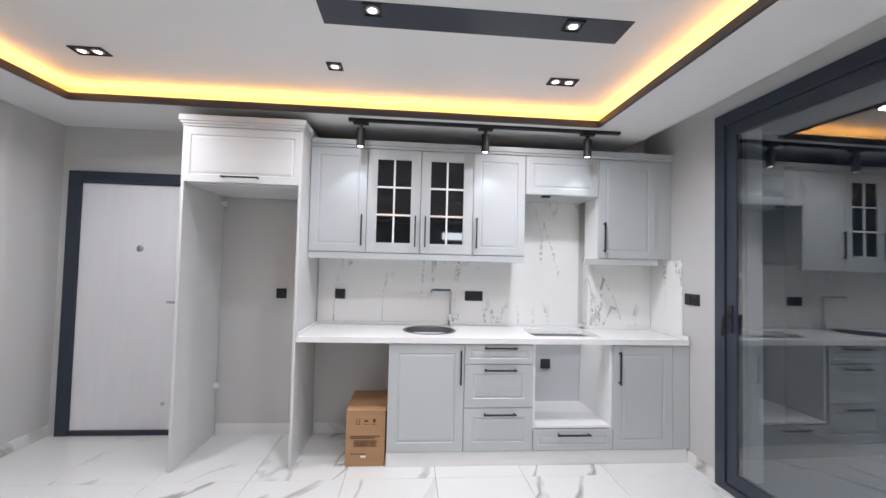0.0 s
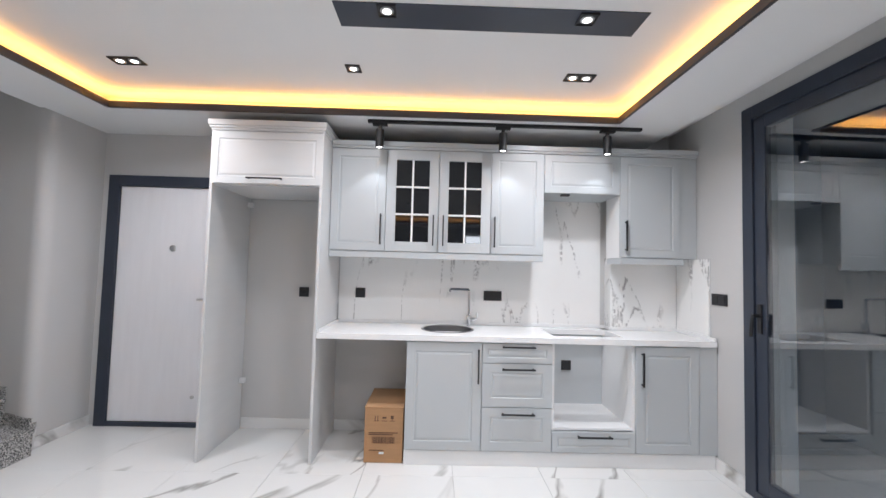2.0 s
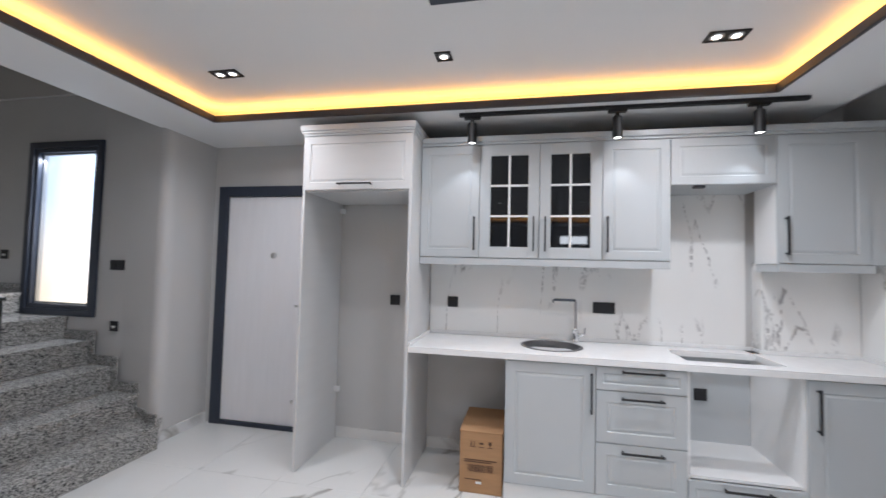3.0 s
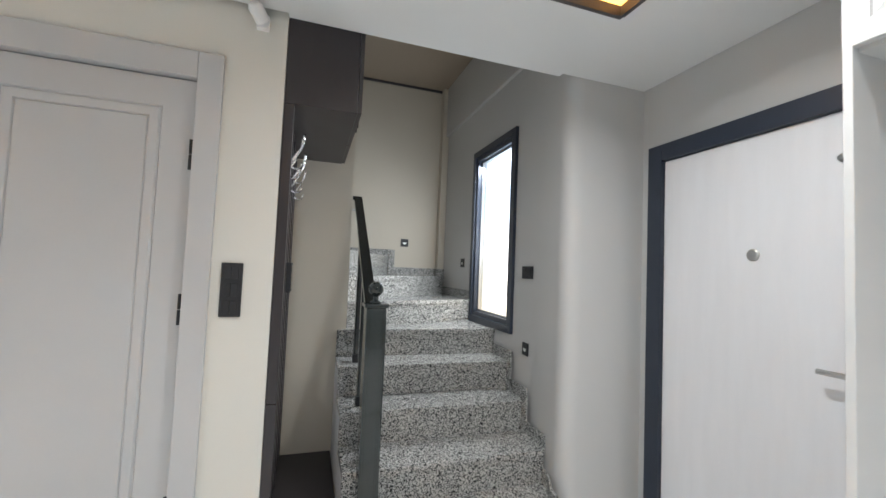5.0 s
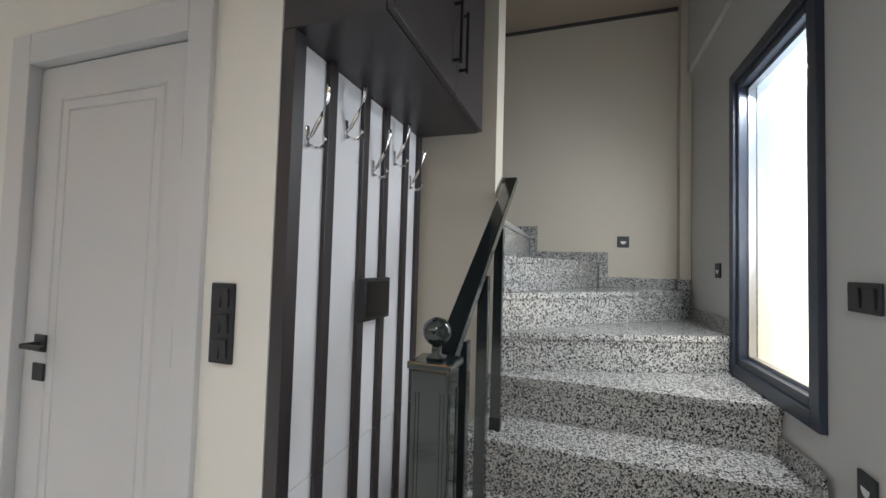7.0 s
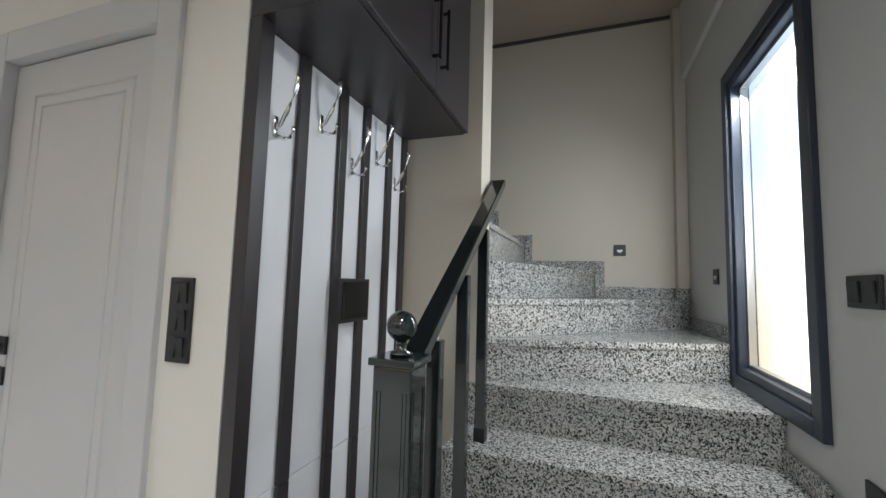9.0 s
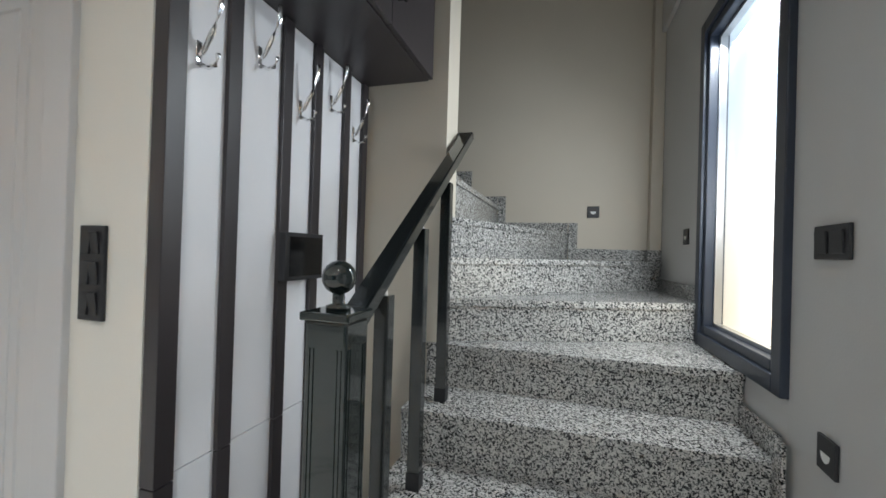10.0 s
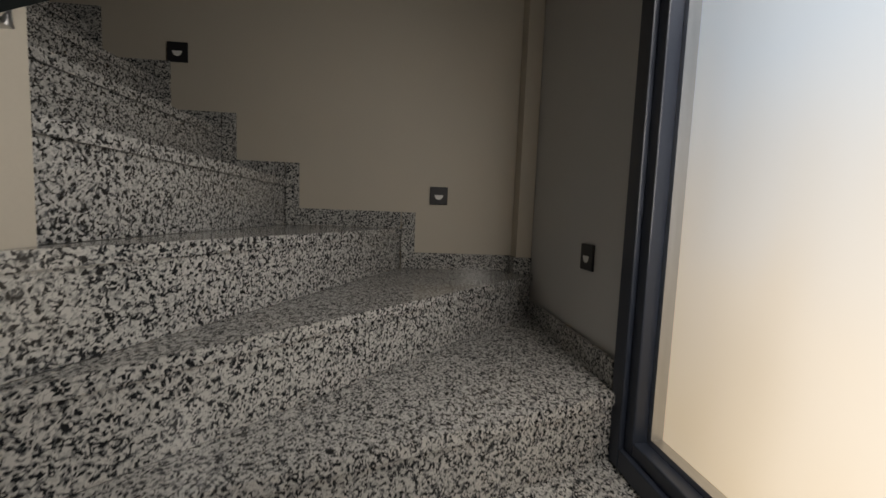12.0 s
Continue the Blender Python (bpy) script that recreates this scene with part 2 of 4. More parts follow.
CONCRETE = mat("white_stringer_plaster", (0.62, 0.61, 0.60), 0.75, bump=0.04)
CLEAR = pane_glass("clear_glass", (0.84, 0.875, 0.89), base=0.17)
FROST = pane_glass("frosted_glass", (0.97, 0.97, 0.97), 0.25)
LAMPGLOW = glow("downlight_lens", (1.0, 0.97, 0.92), 7.0)
STEPLENS = mat("step_light_lens", (0.78, 0.78, 0.76), 0.3, bump=0)
DAYGLOW = glow("bright_daylight", (0.95, 0.98, 1.0), 17.0)
SKYGLOW = sky_glow("bright_sky", WINDOW_GLOW)
OUTSIDE_DIM = mat("dim_outside_tone", (0.13, 0.185, 0.28), 0.8)


# ---- mesh helpers ----
def box(bm, x0, x1, y0, y1, z0, z1, bevel=0.0):
    vs = [bm.verts.new((x, y, z)) for x in (x0, x1) for y in (y0, y1) for z in (z0, z1)]
    fs = [bm.faces.new([vs[i] for i in q]) for q in ((0, 1, 3, 2), (4, 6, 7, 5), (0, 4, 5, 1), (2, 3, 7, 6), (0, 2, 6, 4), (1, 5, 7, 3))]
    if bevel:
        es = list({e for f in fs for e in f.edges})
        bmesh.ops.bevel(bm, geom=es, offset=bevel, segments=2, profile=0.6, affect="EDGES")
    return fs


def boxes(*rows, bevel=0.0):
    bm = bmesh.new()
    for r in rows:
        box(bm, *r, bevel=bevel)
    return bm


def prism(pts, z0, z1, bm=None):
    bm = bm or bmesh.new()
    lo = [bm.verts.new((x, y, z0)) for x, y in pts]
    hi = [bm.verts.new((x, y, z1)) for x, y in pts]
    bm.faces.new(lo)
    bm.faces.new(hi)
    k = len(pts)
    for i in range(k):
        bm.faces.new((lo[i], lo[(i + 1) % k], hi[(i + 1) % k], hi[i]))
    bmesh.ops.recalc_face_normals(bm, faces=bm.faces[:])
    return bm


def tube(bm, pts, r, sides=12, square=False):
    """A round or square bar swept along points."""
    pts = [Vector(p) for p in pts]
    rings = []
    sides = 4 if square else sides
    for i, p in enumerate(pts):
        d = (pts[min(i + 1, len(pts) - 1)] - pts[max(i - 1, 0)]).normalized()
        up = Vector((0, 0, 1)) if abs(d.z) < 0.95 else Vector((0, 1, 0))
        a = d.cross(up).normalized()
        b = a.cross(d)
        off = math.pi / 4 if square else 0
        rings.append([bm.verts.new(p + r * (a * math.cos(off + math.tau * k / sides) + b * math.sin(off + math.tau * k / sides))) for k in range(sides)])
    for u, v in zip(rings, rings[1:]):
        for k in range(sides):
            bm.faces.new((u[k], u[(k + 1) % sides], v[(k + 1) % sides], v[k]))
    bm.faces.new(rings[0][::-1])
    bm.faces.new(rings[-1])
    bmesh.ops.recalc_face_normals(bm, faces=bm.faces[:])
    return bm


def lathe(bm, x, y, profile, sides=24):
    """A turned body round an upright axis; profile rows of (radius, z)."""
    rings = [[bm.verts.new((x + r * math.cos(math.tau * k / sides), y + r * math.sin(math.tau * k / sides), z)) for k in range(sides)] for r, z in profile]
    for u, v in zip(rings, rings[1:]):
        for k in range(sides):
            bm.faces.new((u[k], u[(k + 1) % sides], v[(k + 1) % sides], v[k]))
    bm.faces.new(rings[0][::-1])
    bm.faces.new(rings[-1])
    bmesh.ops.recalc_face_normals(bm, faces=bm.faces[:])
    return bm


def mesh_of(name, bm, material, smooth=False):
    me = bpy.data.meshes.new(name)
    bmesh.ops.recalc_face_normals(bm, faces=bm.faces[:])
    bm.to_mesh(me)
    bm.free()
    me.materials.append(material)
    if smooth:
        me.polygons.foreach_set("use_smooth", [True] * len(me.polygons))
    return me


def solid(name, bm, material, label="", category="", kind="structure", smooth=False, group=""):
    return tagged(new(name, mesh_of(name, bm, material, smooth)), label, category, group, kind)


def thing(name, base, label, category, group="", kind=""):
    ob = new(name)
    ob.location = base
    ob.empty_display_size = 0.05
    return tagged(ob, label, category, group, kind)


def part(name, bm, material, parent, label="", smooth=False):
    root = parent
    while root.parent:
        root = root.parent
    bmesh.ops.translate(bm, verts=bm.verts[:], vec=-Vector(root.location))
    ob = new(name, mesh_of(name, bm, material, smooth))
    ob.parent = parent
    return tagged(ob, label)


def moulded(w, h, t, border, style=1):
    """A slab w wide (x), t thick, h high with a pressed frame and a raised field on its face towards -y."""
    bm = bmesh.new()
    box(bm, 0, w, 0, t, 0, h)
    bm.normal_update()
    f = min(bm.faces, key=lambda q: q.calc_center_median().y)
    es = [e for e in f.edges]
    bmesh.ops.bevel(bm, geom=es, offset=0.0025, segments=2, affect="EDGES")
    bm.normal_update()
    f = min((q for q in bm.faces if q.normal.y < -0.99), key=lambda q: -q.calc_area())
    steps = ((border, 0), (0.004, -0.005), (0.004, 0.0), (0.014, 0.004), (0.002, 0.0)) if style == 1 else \
            ((border, 0), (0.006, -0.007), (0.008, 0.007), (0.03, 0.0), (0.005, -0.006), (0.005, 0.006))
    for th, de in steps:
        bmesh.ops.inset_region(bm, faces=[f], thickness=th, depth=de, use_even_offset=True)
    return bm


def facing(bm, m):
    bmesh.ops.transform(bm, matrix=m, verts=bm.verts[:])
    return bm


def bar_handle(parent, a, b, out):
    """A black bar handle between a and b, standing off along out."""
    a, b, out = Vector(a), Vector(b), Vector(out)
    d = (b - a).normalized()
    bm = bmesh.new()
    tube(bm, [a + out, b + out], 0.0075, square=True)
    for p in (a + d * 0.012, b - d * 0.012):
        tube(bm, [p, p + out], 0.0065, square=True)
    return part("handle", bm, BLACK, parent, "black metal bar handle")


# ---- structure ----
NY = 5.16   # kitchen and entrance wall
EX = 2.80   # wall with the sliding glass door
WX = -2.12  # wall with the inner door
SY = -2.6
FX = -4.53  # far wall of the stairwell
GY = 4.74   # wall with the frosted window
TOP = 3.38

solid("floor_base", boxes((WX - 0.2, EX + 0.2, SY - 0.2, NY + 0.2, -0.15, -0.012)), GROUT, "grey grout bed below glossy marble tiles", "floor")
solid("stair_floor", boxes((FX - 0.2, WX - 0.2, 0.3, NY + 0.2, -0.15, -0.012)), GROUT, "concrete floor slab under the stairs", "floor")

solid("wall_north", boxes((-2.29, -1.96, NY, NY + 0.2, 0, 2.75), (-1.96, -0.99, NY, NY + 0.2, 2.04, 2.75), (-0.99, EX + 0.2, NY, NY + 0.2, 0, 2.75)), WALL,
      "grey painted wall behind the kitchen and entrance door", "wall")
solid("wall_east", boxes((EX, EX + 0.2, 4.27, NY, 0, 2.75), (EX, EX + 0.2, 1.62, 4.27, 2.45, 2.75), (EX, EX + 0.2, SY, 1.62, 0, 2.75)), WALL,
      "grey painted wall round the sliding glass door", "wall")
solid("wall_south", boxes((WX - 0.2, 1.50, SY - 0.2, SY, 0, 2.75), (2.20, EX + 0.2, SY - 0.2, SY, 0, 2.75), (1.50, 2.20, SY - 0.2, SY, 0, 2.02), (1.50, 2.20, SY - 0.2, SY, 2.27, 2.75)), WALL,
      "plain grey wall closing the living room", "wall")
solid("wall_west", boxes((WX - 0.16, WX, SY, 2.06, 0, 2.75), (WX - 0.16, WX, 2.06, 2.93, 2.135, 2.75), (WX - 0.16, WX, 2.93, 3.20, 0, 2.75)), CREAM,
      "pale cream wall with the grey inner door", "wall")
solid("wall_store", boxes((WX - 0.9, WX - 0.86, 1.6, 3.0, 0, 2.6)), CREAM, "plain wall behind the inner door", "wall")
def arc(a, c, b, k):
    """k + 1 points of a soft bend from a to b round the corner c."""
    return [tuple(Vector(a) * (1 - t) ** 2 + Vector(c) * 2 * t * (1 - t) + Vector(b) * t * t) for t in [i / k for i in range(k + 1)]]


solid("wall_entry", prism([(-2.824, GY - 0.002)] + arc((-2.54, 4.7165), (-2.51, 4.714), (-2.48, 4.709), 4) + arc((-2.19, 4.666), (-2.094, 4.652), (-2.09, 4.745), 16) + [(-2.09, NY), (-2.29, NY), (-2.29, GY + 0.2), (-2.824, GY + 0.2)], 0, 2.75), WALL,
      "grey wall with a softened corner beside the stairs", "wall")
solid("wall_stair_window", boxes((FX, -3.62, GY, GY + 0.2, 0, TOP), (-3.62, -2.824, GY, GY + 0.2, 0, 0.925), (-3.62, -2.824, GY, GY + 0.2, 2.43, TOP), (-2.824, -2.09, GY, GY + 0.2, 2.75, TOP)), WALL,
      "grey stairwell wall holding the frosted window", "wall")
solid("wall_stair_beam", boxes((FX + 0.095, -2.09, GY - 0.03, GY - 0.003, 2.84, TOP)), WALL, "shallow beam along the upper stairwell wall", "wall")
solid("wall_stair_far", boxes((FX - 0.2, FX, 0.3, GY + 0.2, 0, TOP)), BEIGE, "beige stairwell wall", "wall")
solid("wall_stair_column", prism([(FX + 0.001, 4.668), (FX + 0.092, 4.668), (FX + 0.092, GY - 0.002), (FX + 0.001, GY - 0.002)], 0, TOP), BEIGE, "beige boxed pipe casing in the stairwell corner", "wall")
solid("wall_stair_inner", boxes((-3.30, -3.12, 0.5, 3.61, 0, TOP)), BEIGE, "beige painted wall end round which the stairs wind", "wall")
solid("wall_coat", boxes((-3.12, WX - 0.16, 3.00, 3.20, 0, TOP)), CREAM, "wall behind the coat rack", "wall")
solid("wall_stair_back", boxes((FX, -3.30, 0.3, 0.5, 0, TOP)), CREAM, "wall closing the upper flight", "wall")
solid("wall_header", boxes((-2.09, -1.95, 3.10, NY, 2.76, TOP), (-2.09, -2.02, 3.10, 4.60, 2.49, 2.76)), CREAM, "edge of the floor slab above the stairs", "wall")
# thin dark strip added to draw the shade line below the ceiling
solid("shade_line_stair_ceiling", boxes((FX + 0.001, FX + 0.02, 0.5, 4.665, TOP - 0.022, TOP - 0.001)), TRIMDARK, "dark strip drawn as the shade line under the stairwell ceiling", "trim")
solid("stair_ceiling", boxes((FX - 0.2, -1.95, 0.3, NY + 0.2, TOP, TOP + 0.15)), TAUPE, "stairwell ceiling with warm light put into its brown colour", "ceiling")

# raised tray ceiling with a lowered border and a light cove
TX0, TX1, TY0, TY1 = -1.58, 2.07, -1.7, 4.53
SOF, CEI = 2.46, 2.58
solid("ceiling", boxes((WX - 0.2, EX + 0.2, SY - 0.2, NY + 0.2, CEI, CEI + 0.12)), CEIL, "white raised ceiling field", "ceiling")
rim = boxes((WX + 0.03, TX0, SY, NY - 0.002, SOF, SOF + 0.025), (TX1, 2.56, SY, NY - 0.002, SOF, SOF + 0.025),
            (TX0, TX1, TY1, NY - 0.002, SOF, SOF + 0.025), (TX0, TX1, SY, TY0, SOF, SOF + 0.025),
            (2.545, 2.56, SY, NY - 0.06, SOF + 0.025, CEI), (TX0 - 0.17, TX0 - 0.15, TY0 - 0.15, TY1 + 0.15, SOF + 0.025, CEI),
            (TX1 + 0.15, TX1 + 0.17, TY0 - 0.15, TY1 + 0.15, SOF + 0.025, CEI), (TX0 - 0.15, TX1 + 0.15, TY1 + 0.15, TY1 + 0.17, SOF + 0.025, CEI),
            (TX0 - 0.15, TX1 + 0.15, TY0 - 0.17, TY0 - 0.15, SOF + 0.025, CEI), (WX - 0.003, WX + 0.03, 3.2, 4.6, SOF, CEI))
solid("ceiling_border", rim, CEIL, "white lowered plasterboard border of the ceiling", "ceiling")
solid("trim_cove", boxes((TX0 - 0.006, TX0 + 0.012, TY0, TY1, SOF - 0.012, SOF + 0.034), (TX1 - 0.012, TX1 + 0.006, TY0, TY1, SOF - 0.012, SOF + 0.034),
                         (TX0 + 0.012, TX1 - 0.012, TY1 - 0.012, TY1 + 0.006, SOF - 0.012, SOF + 0.034), (TX0 + 0.012, TX1 - 0.012, TY0 - 0.006, TY0 + 0.012, SOF - 0.012, SOF + 0.034)),
      TRIMDARK, "dark brown edging strip round the light cove", "trim")
AMBER = (1.0, 0.44, 0.085)
cz = SOF + 0.032
for name, x, y, sx, sy in (("cove_light", 0.245, TY1 + 0.07, TX1 - TX0 + 0.1, 0.03), ("cove_light", 0.245, TY0 - 0.07, TX1 - TX0 + 0.1, 0.03),
                           ("cove_light", TX0 - 0.07, 1.415, 0.03, TY1 - TY0 + 0.1), ("cove_light", TX1 + 0.07, 1.415, 0.03, TY1 - TY0 + 0.1)):
    lamp(name, "AREA", pose(x, y, cz, 180), LED_W * max(sx, sy), AMBER, shape="RECTANGLE", size=sx, size_y=sy)

# sliding glass door and the added dim box behind it
SD0, SD1, SDT = 1.62, 4.29, 2.47
slider = thing("door_3", (EX, 2.95, 0), "anthracite framed sliding glass door, closed", "glass door", kind="structure")
part("door_frame", boxes((EX - 0.02, EX + 0.1, SD1 - 0.085, SD1, 0, SDT), (EX - 0.02, EX + 0.1, SD0, SD0 + 0.085, 0, SDT),
                         (EX - 0.02, EX + 0.1, SD0 + 0.085, SD1 - 0.085, SDT - 0.085, SDT), (EX - 0.02, EX + 0.1, SD0 + 0.085, SD1 - 0.085, 0, 0.05), bevel=0.004), NAVY, slider)
for y0, y1, dx in ((2.93, SD1 - 0.087, 0.0), (SD0 + 0.087, 3.0, 0.045)):
    sash = part("sash", boxes((EX - 0.008 + dx, EX + 0.035 + dx, y0, y0 + 0.085, 0.052, SDT - 0.087), (EX - 0.008 + dx, EX + 0.035 + dx, y1 - 0.085, y1, 0.052, SDT - 0.087),
                              (EX - 0.008 + dx, EX + 0.035 + dx, y0 + 0.085, y1 - 0.085, SDT - 0.165, SDT - 0.087),
                              (EX - 0.008 + dx, EX + 0.035 + dx, y0 + 0.085, y1 - 0.085, 0.052, 0.14), bevel=0.004), NAVY, slider)
    gb = boxes((EX + 0.010 + dx, EX + 0.016 + dx, y0 + 0.08, y1 - 0.08, 0.135, SDT - 0.16))
    bmesh.ops.rotate(gb, verts=gb.verts[:], cent=(EX + 0.013 + dx, (y0 + y1) / 2, 1.2), matrix=Matrix.Rotation(radians(1.15), 3, "Z"))
    g = part("pane", gb, CLEAR, sash)
    g.visible_shadow = False
hb = boxes((EX - 0.02, EX - 0.009, 4.145, 4.178, 1.02, 1.20), bevel=0.004)
tube(hb, [(EX - 0.02, 4.16, 1.13), (EX - 0.06, 4.16, 1.13), (EX - 0.062, 4.165, 1.10), (EX - 0.062, 4.175, 1.0)], 0.011)
part("handle", hb, BLACK, slider, "black lever handle")
# closed box added to block the sky; outside dimness is put into its colour
solid("wall_dim_enclosure", boxes((4.3, 4.4, 0.5, 5.6, -0.15, 3.0), (EX + 0.2, 4.3, 5.3, 5.4, -0.15, 3.0), (EX + 0.2, 4.3, 0.5, 0.6, -0.15, 3.0), (EX + 0.2, 4.3, 0.6, 5.3, 2.75, 2.9)), OUTSIDE_DIM, "added walls outside the glass, dimness put into their dark colour", "wall")
solid("dim_enclosure_floor", boxes((EX + 0.2, 4.3, 0.6, 5.3, -0.15, 0.0)), OUTSIDE_DIM, "added floor outside the glass, dimness put into its dark colour", "floor")
solid("wall_balcony_pier", boxes((EX + 0.205, EX + 0.315, 4.272, 4.45, 0, 2.74)), CEIL, "white plastered window reveal outside the glass", "wall")


# entrance door
ed = thing("door_1", (-1.475, NY, 0), "white steel entrance door in a dark blue frame, closed", "door", kind="structure")
part("door_frame", boxes((-2.02, -1.93, NY - 0.035, NY + 0.12, 0, 2.095), (-1.02, -0.93, NY - 0.035, NY + 0.12, 0, 2.095), (-1.93, -1.02, NY - 0.035, NY + 0.12, 2.005, 2.095),
                         (-1.93, -1.02, NY - 0.03, NY + 0.12, 0.0, 0.035), bevel=0.004), NAVY, ed, "dark blue painted steel frame")
leaf = part("door_leaf", boxes((-1.927, -1.023, NY - 0.012, NY + 0.05, 0.038, 2.002), bevel=0.004), DOORWHITE, ed)
ph = bmesh.new()
facing(lathe(ph, 0, 0, [(0.026, 0), (0.026, 0.006), (0.018, 0.010), (0.008, 0.011)]), pose(-1.465, NY - 0.012, 1.485, 90))
part("peephole", ph, STEEL, leaf, "round steel peephole")
for x, z in ((-1.155, 1.83), (-1.235, 0.245)):
    b = bmesh.new()
    facing(lathe(b, 0, 0, [(0.015, 0), (0.015, 0.008), (0.008, 0.012)], 16), pose(x, NY - 0.012, z, 90))
    part("lock_cap", b, STEEL, leaf)
b = bmesh.new()
facing(lathe(b, 0, 0, [(0.026, 0), (0.026, 0.008), (0.01, 0.012)], 20), pose(-1.09, NY - 0.012, 1.06, 90))
tube(b, [(-1.09, NY - 0.014, 1.06), (-1.09, NY - 0.06, 1.06), (-1.10, NY - 0.065, 1.06), (-1.21, NY - 0.065, 1.06)], 0.010)
part("handle", b, STEEL, leaf, "steel lever handle")

# inner door
idr = thing("door_2", (WX, 2.47, 0), "grey lacquered inner door with moulded panel, closed", "door", kind="structure")
part("door_frame", boxes((WX - 0.155, WX + 0.018, 1.99, 2.100, 0, 2.225), (WX - 0.155, WX + 0.018, 2.868, 2.963, 0, 2.225), (WX - 0.155, WX + 0.018, 2.100, 2.868, 2.115, 2.225), bevel=0.004), DOORGREY, idr)
lf = part("door_leaf", facing(moulded(0.762, 2.098, 0.042, 0.118, 2), pose(WX - 0.020, 2.103, 0.012, 0, 0, 90)), DOORGREY, idr)
for z in (1.795, 1.165, 0.37):
    b = bmesh.new()
    for k in range(2):
        tube(b, [(WX + 0.002, 2.860, z - 0.062 + k * 0.064), (WX + 0.002, 2.860, z - 0.002 + k * 0.064)], 0.007)
    part("hinge", b, BLACK, lf, "dark metal hinge")
b = boxes((WX - 0.020, WX - 0.012, 2.172, 2.232, 1.085, 1.145), bevel=0.002)
tube(b, [(WX - 0.015, 2.202, 1.115), (WX + 0.035, 2.202, 1.115), (WX + 0.037, 2.207, 1.115), (WX + 0.037, 2.317, 1.115)], 0.010, square=True)
part("handle", b, PLASTIC, lf, "black lever handle")
part("keyhole_plate", boxes((WX - 0.020, WX - 0.012, 2.172, 2.232, 0.985, 1.045), bevel=0.002), PLASTIC, lf)


# stair window
win = thing("window_1", (-3.235, GY, 0.925), "tall frosted window in an anthracite frame", "window", kind="structure")
for nm, w, o, y0 in (("window_frame", 0.055, 0.0, GY - 0.025), ("sash", 0.036, 0.056, GY - 0.012)):
    x0, x1, z0, z1 = -3.622 + o, -2.822 - o, 0.930 + o, 2.432 - o
    part(nm, boxes((x0, x0 + w, y0, GY + 0.11, z0, z1), (x1 - w, x1, y0, GY + 0.11, z0, z1), (x0 + w, x1 - w, y0, GY + 0.11, z1 - w, z1), (x0 + w, x1 - w, y0, GY + 0.11, z0, z0 + w), bevel=0.004), NAVY, win)
part("glazing_bead", boxes((-3.529, -3.515, GY + 0.024, GY + 0.054, 1.023, 2.339), (-2.929, -2.915, GY + 0.024, GY + 0.054, 1.023, 2.339),
                           (-3.515, -2.929, GY + 0.024, GY + 0.054, 1.023, 1.037), (-3.515, -2.929, GY + 0.024, GY + 0.054, 2.325, 2.339)), STEEL, win, "pale metal glazing bead")
pn = part("pane", boxes((-3.528, -2.916, GY + 0.056, GY + 0.061, 1.024, 2.338)), FROST, win, "frosted glass pane")
pn.visible_shadow = False
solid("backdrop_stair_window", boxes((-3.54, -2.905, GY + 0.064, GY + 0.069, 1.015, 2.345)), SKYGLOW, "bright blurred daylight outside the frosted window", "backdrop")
w2 = thing("window_2", (1.85, SY, 2.02), "narrow high window in the living room wall", "window", kind="structure")
part("window_frame", boxes((1.50, 1.53, SY - 0.1, SY + 0.01, 2.02, 2.27), (2.17, 2.20, SY - 0.1, SY + 0.01, 2.02, 2.27), (1.53, 2.17, SY - 0.1, SY + 0.01, 2.24, 2.27), (1.53, 2.17, SY - 0.1, SY + 0.01, 2.02, 2.05)), NAVY, w2)
solid("backdrop_living_window", boxes((1.45, 2.25, SY - 0.26, SY - 0.25, 1.96, 2.33)), DAYGLOW, "bright daylight outside the narrow window", "backdrop")

# skirting
for nm, row in (("baseboard", (-0.93, -0.848, NY - 0.012, NY - 0.001, 0, 0.085)), ("baseboard", (-0.825, -0.072, NY - 0.012, NY - 0.001, 0, 0.085)),
                ("baseboard", (-0.048, 0.578, NY - 0.012, NY - 0.001, 0, 0.085)), ("baseboard", (EX - 0.012, EX - 0.001, 4.30, 4.60, 0, 0.085)),
                ("baseboard", (-2.089, -2.077, 4.62, NY - 0.001, 0, 0.085)), ("baseboard", (WX + 0.001, WX + 0.012, 2.965, 3.19, 0, 0.085)),
                ("baseboard", (WX + 0.001, WX + 0.012, SY, 1.983, 0, 0.085))):
    solid(nm, boxes(row, bevel=0.002), SKIRT, "white marble tile skirting with grey veins", "skirting")


# ---- stairs ----
RISE = 0.1855


def tread_z(k):
    """Height of tread k; the upper winders rise a little more."""
    return RISE * min(k, 8) + 0.2 * max(0, k - 8)


EDGE = [((-2.00, 3.55), (-2.00, 4.60)), ((-2.28, 3.55), (-2.28, 4.67)), ((-2.56, 3.55), (-2.56, 4.732)), ((-2.84, 3.55), (-2.84, 4.736)), ((-3.115, 3.55), (-3.115, 4.736)),
        ((-3.17, 3.612), (-3.62, 4.736)), ((-3.19, 3.612), (-4.42, 4.736)), ((-3.22, 3.612), (-4.528, 4.14)), ((-3.302, 3.60), (-4.528, 3.62)), ((-3.302, 3.35), (-4.528, 3.35)),
        ((-3.302, 3.08), (-4.528, 3.08)), ((-3.302, 2.81), (-4.528, 2.81)), ((-3.302, 2.54), (-4.528, 2.54)), ((-3.302, 2.27), (-4.528, 2.27)), ((-3.302, 1.30), (-4.528, 1.30))]
stairs = thing("staircase", (-3.2, 4.1, 0), "speckled grey granite winding staircase", "staircase")
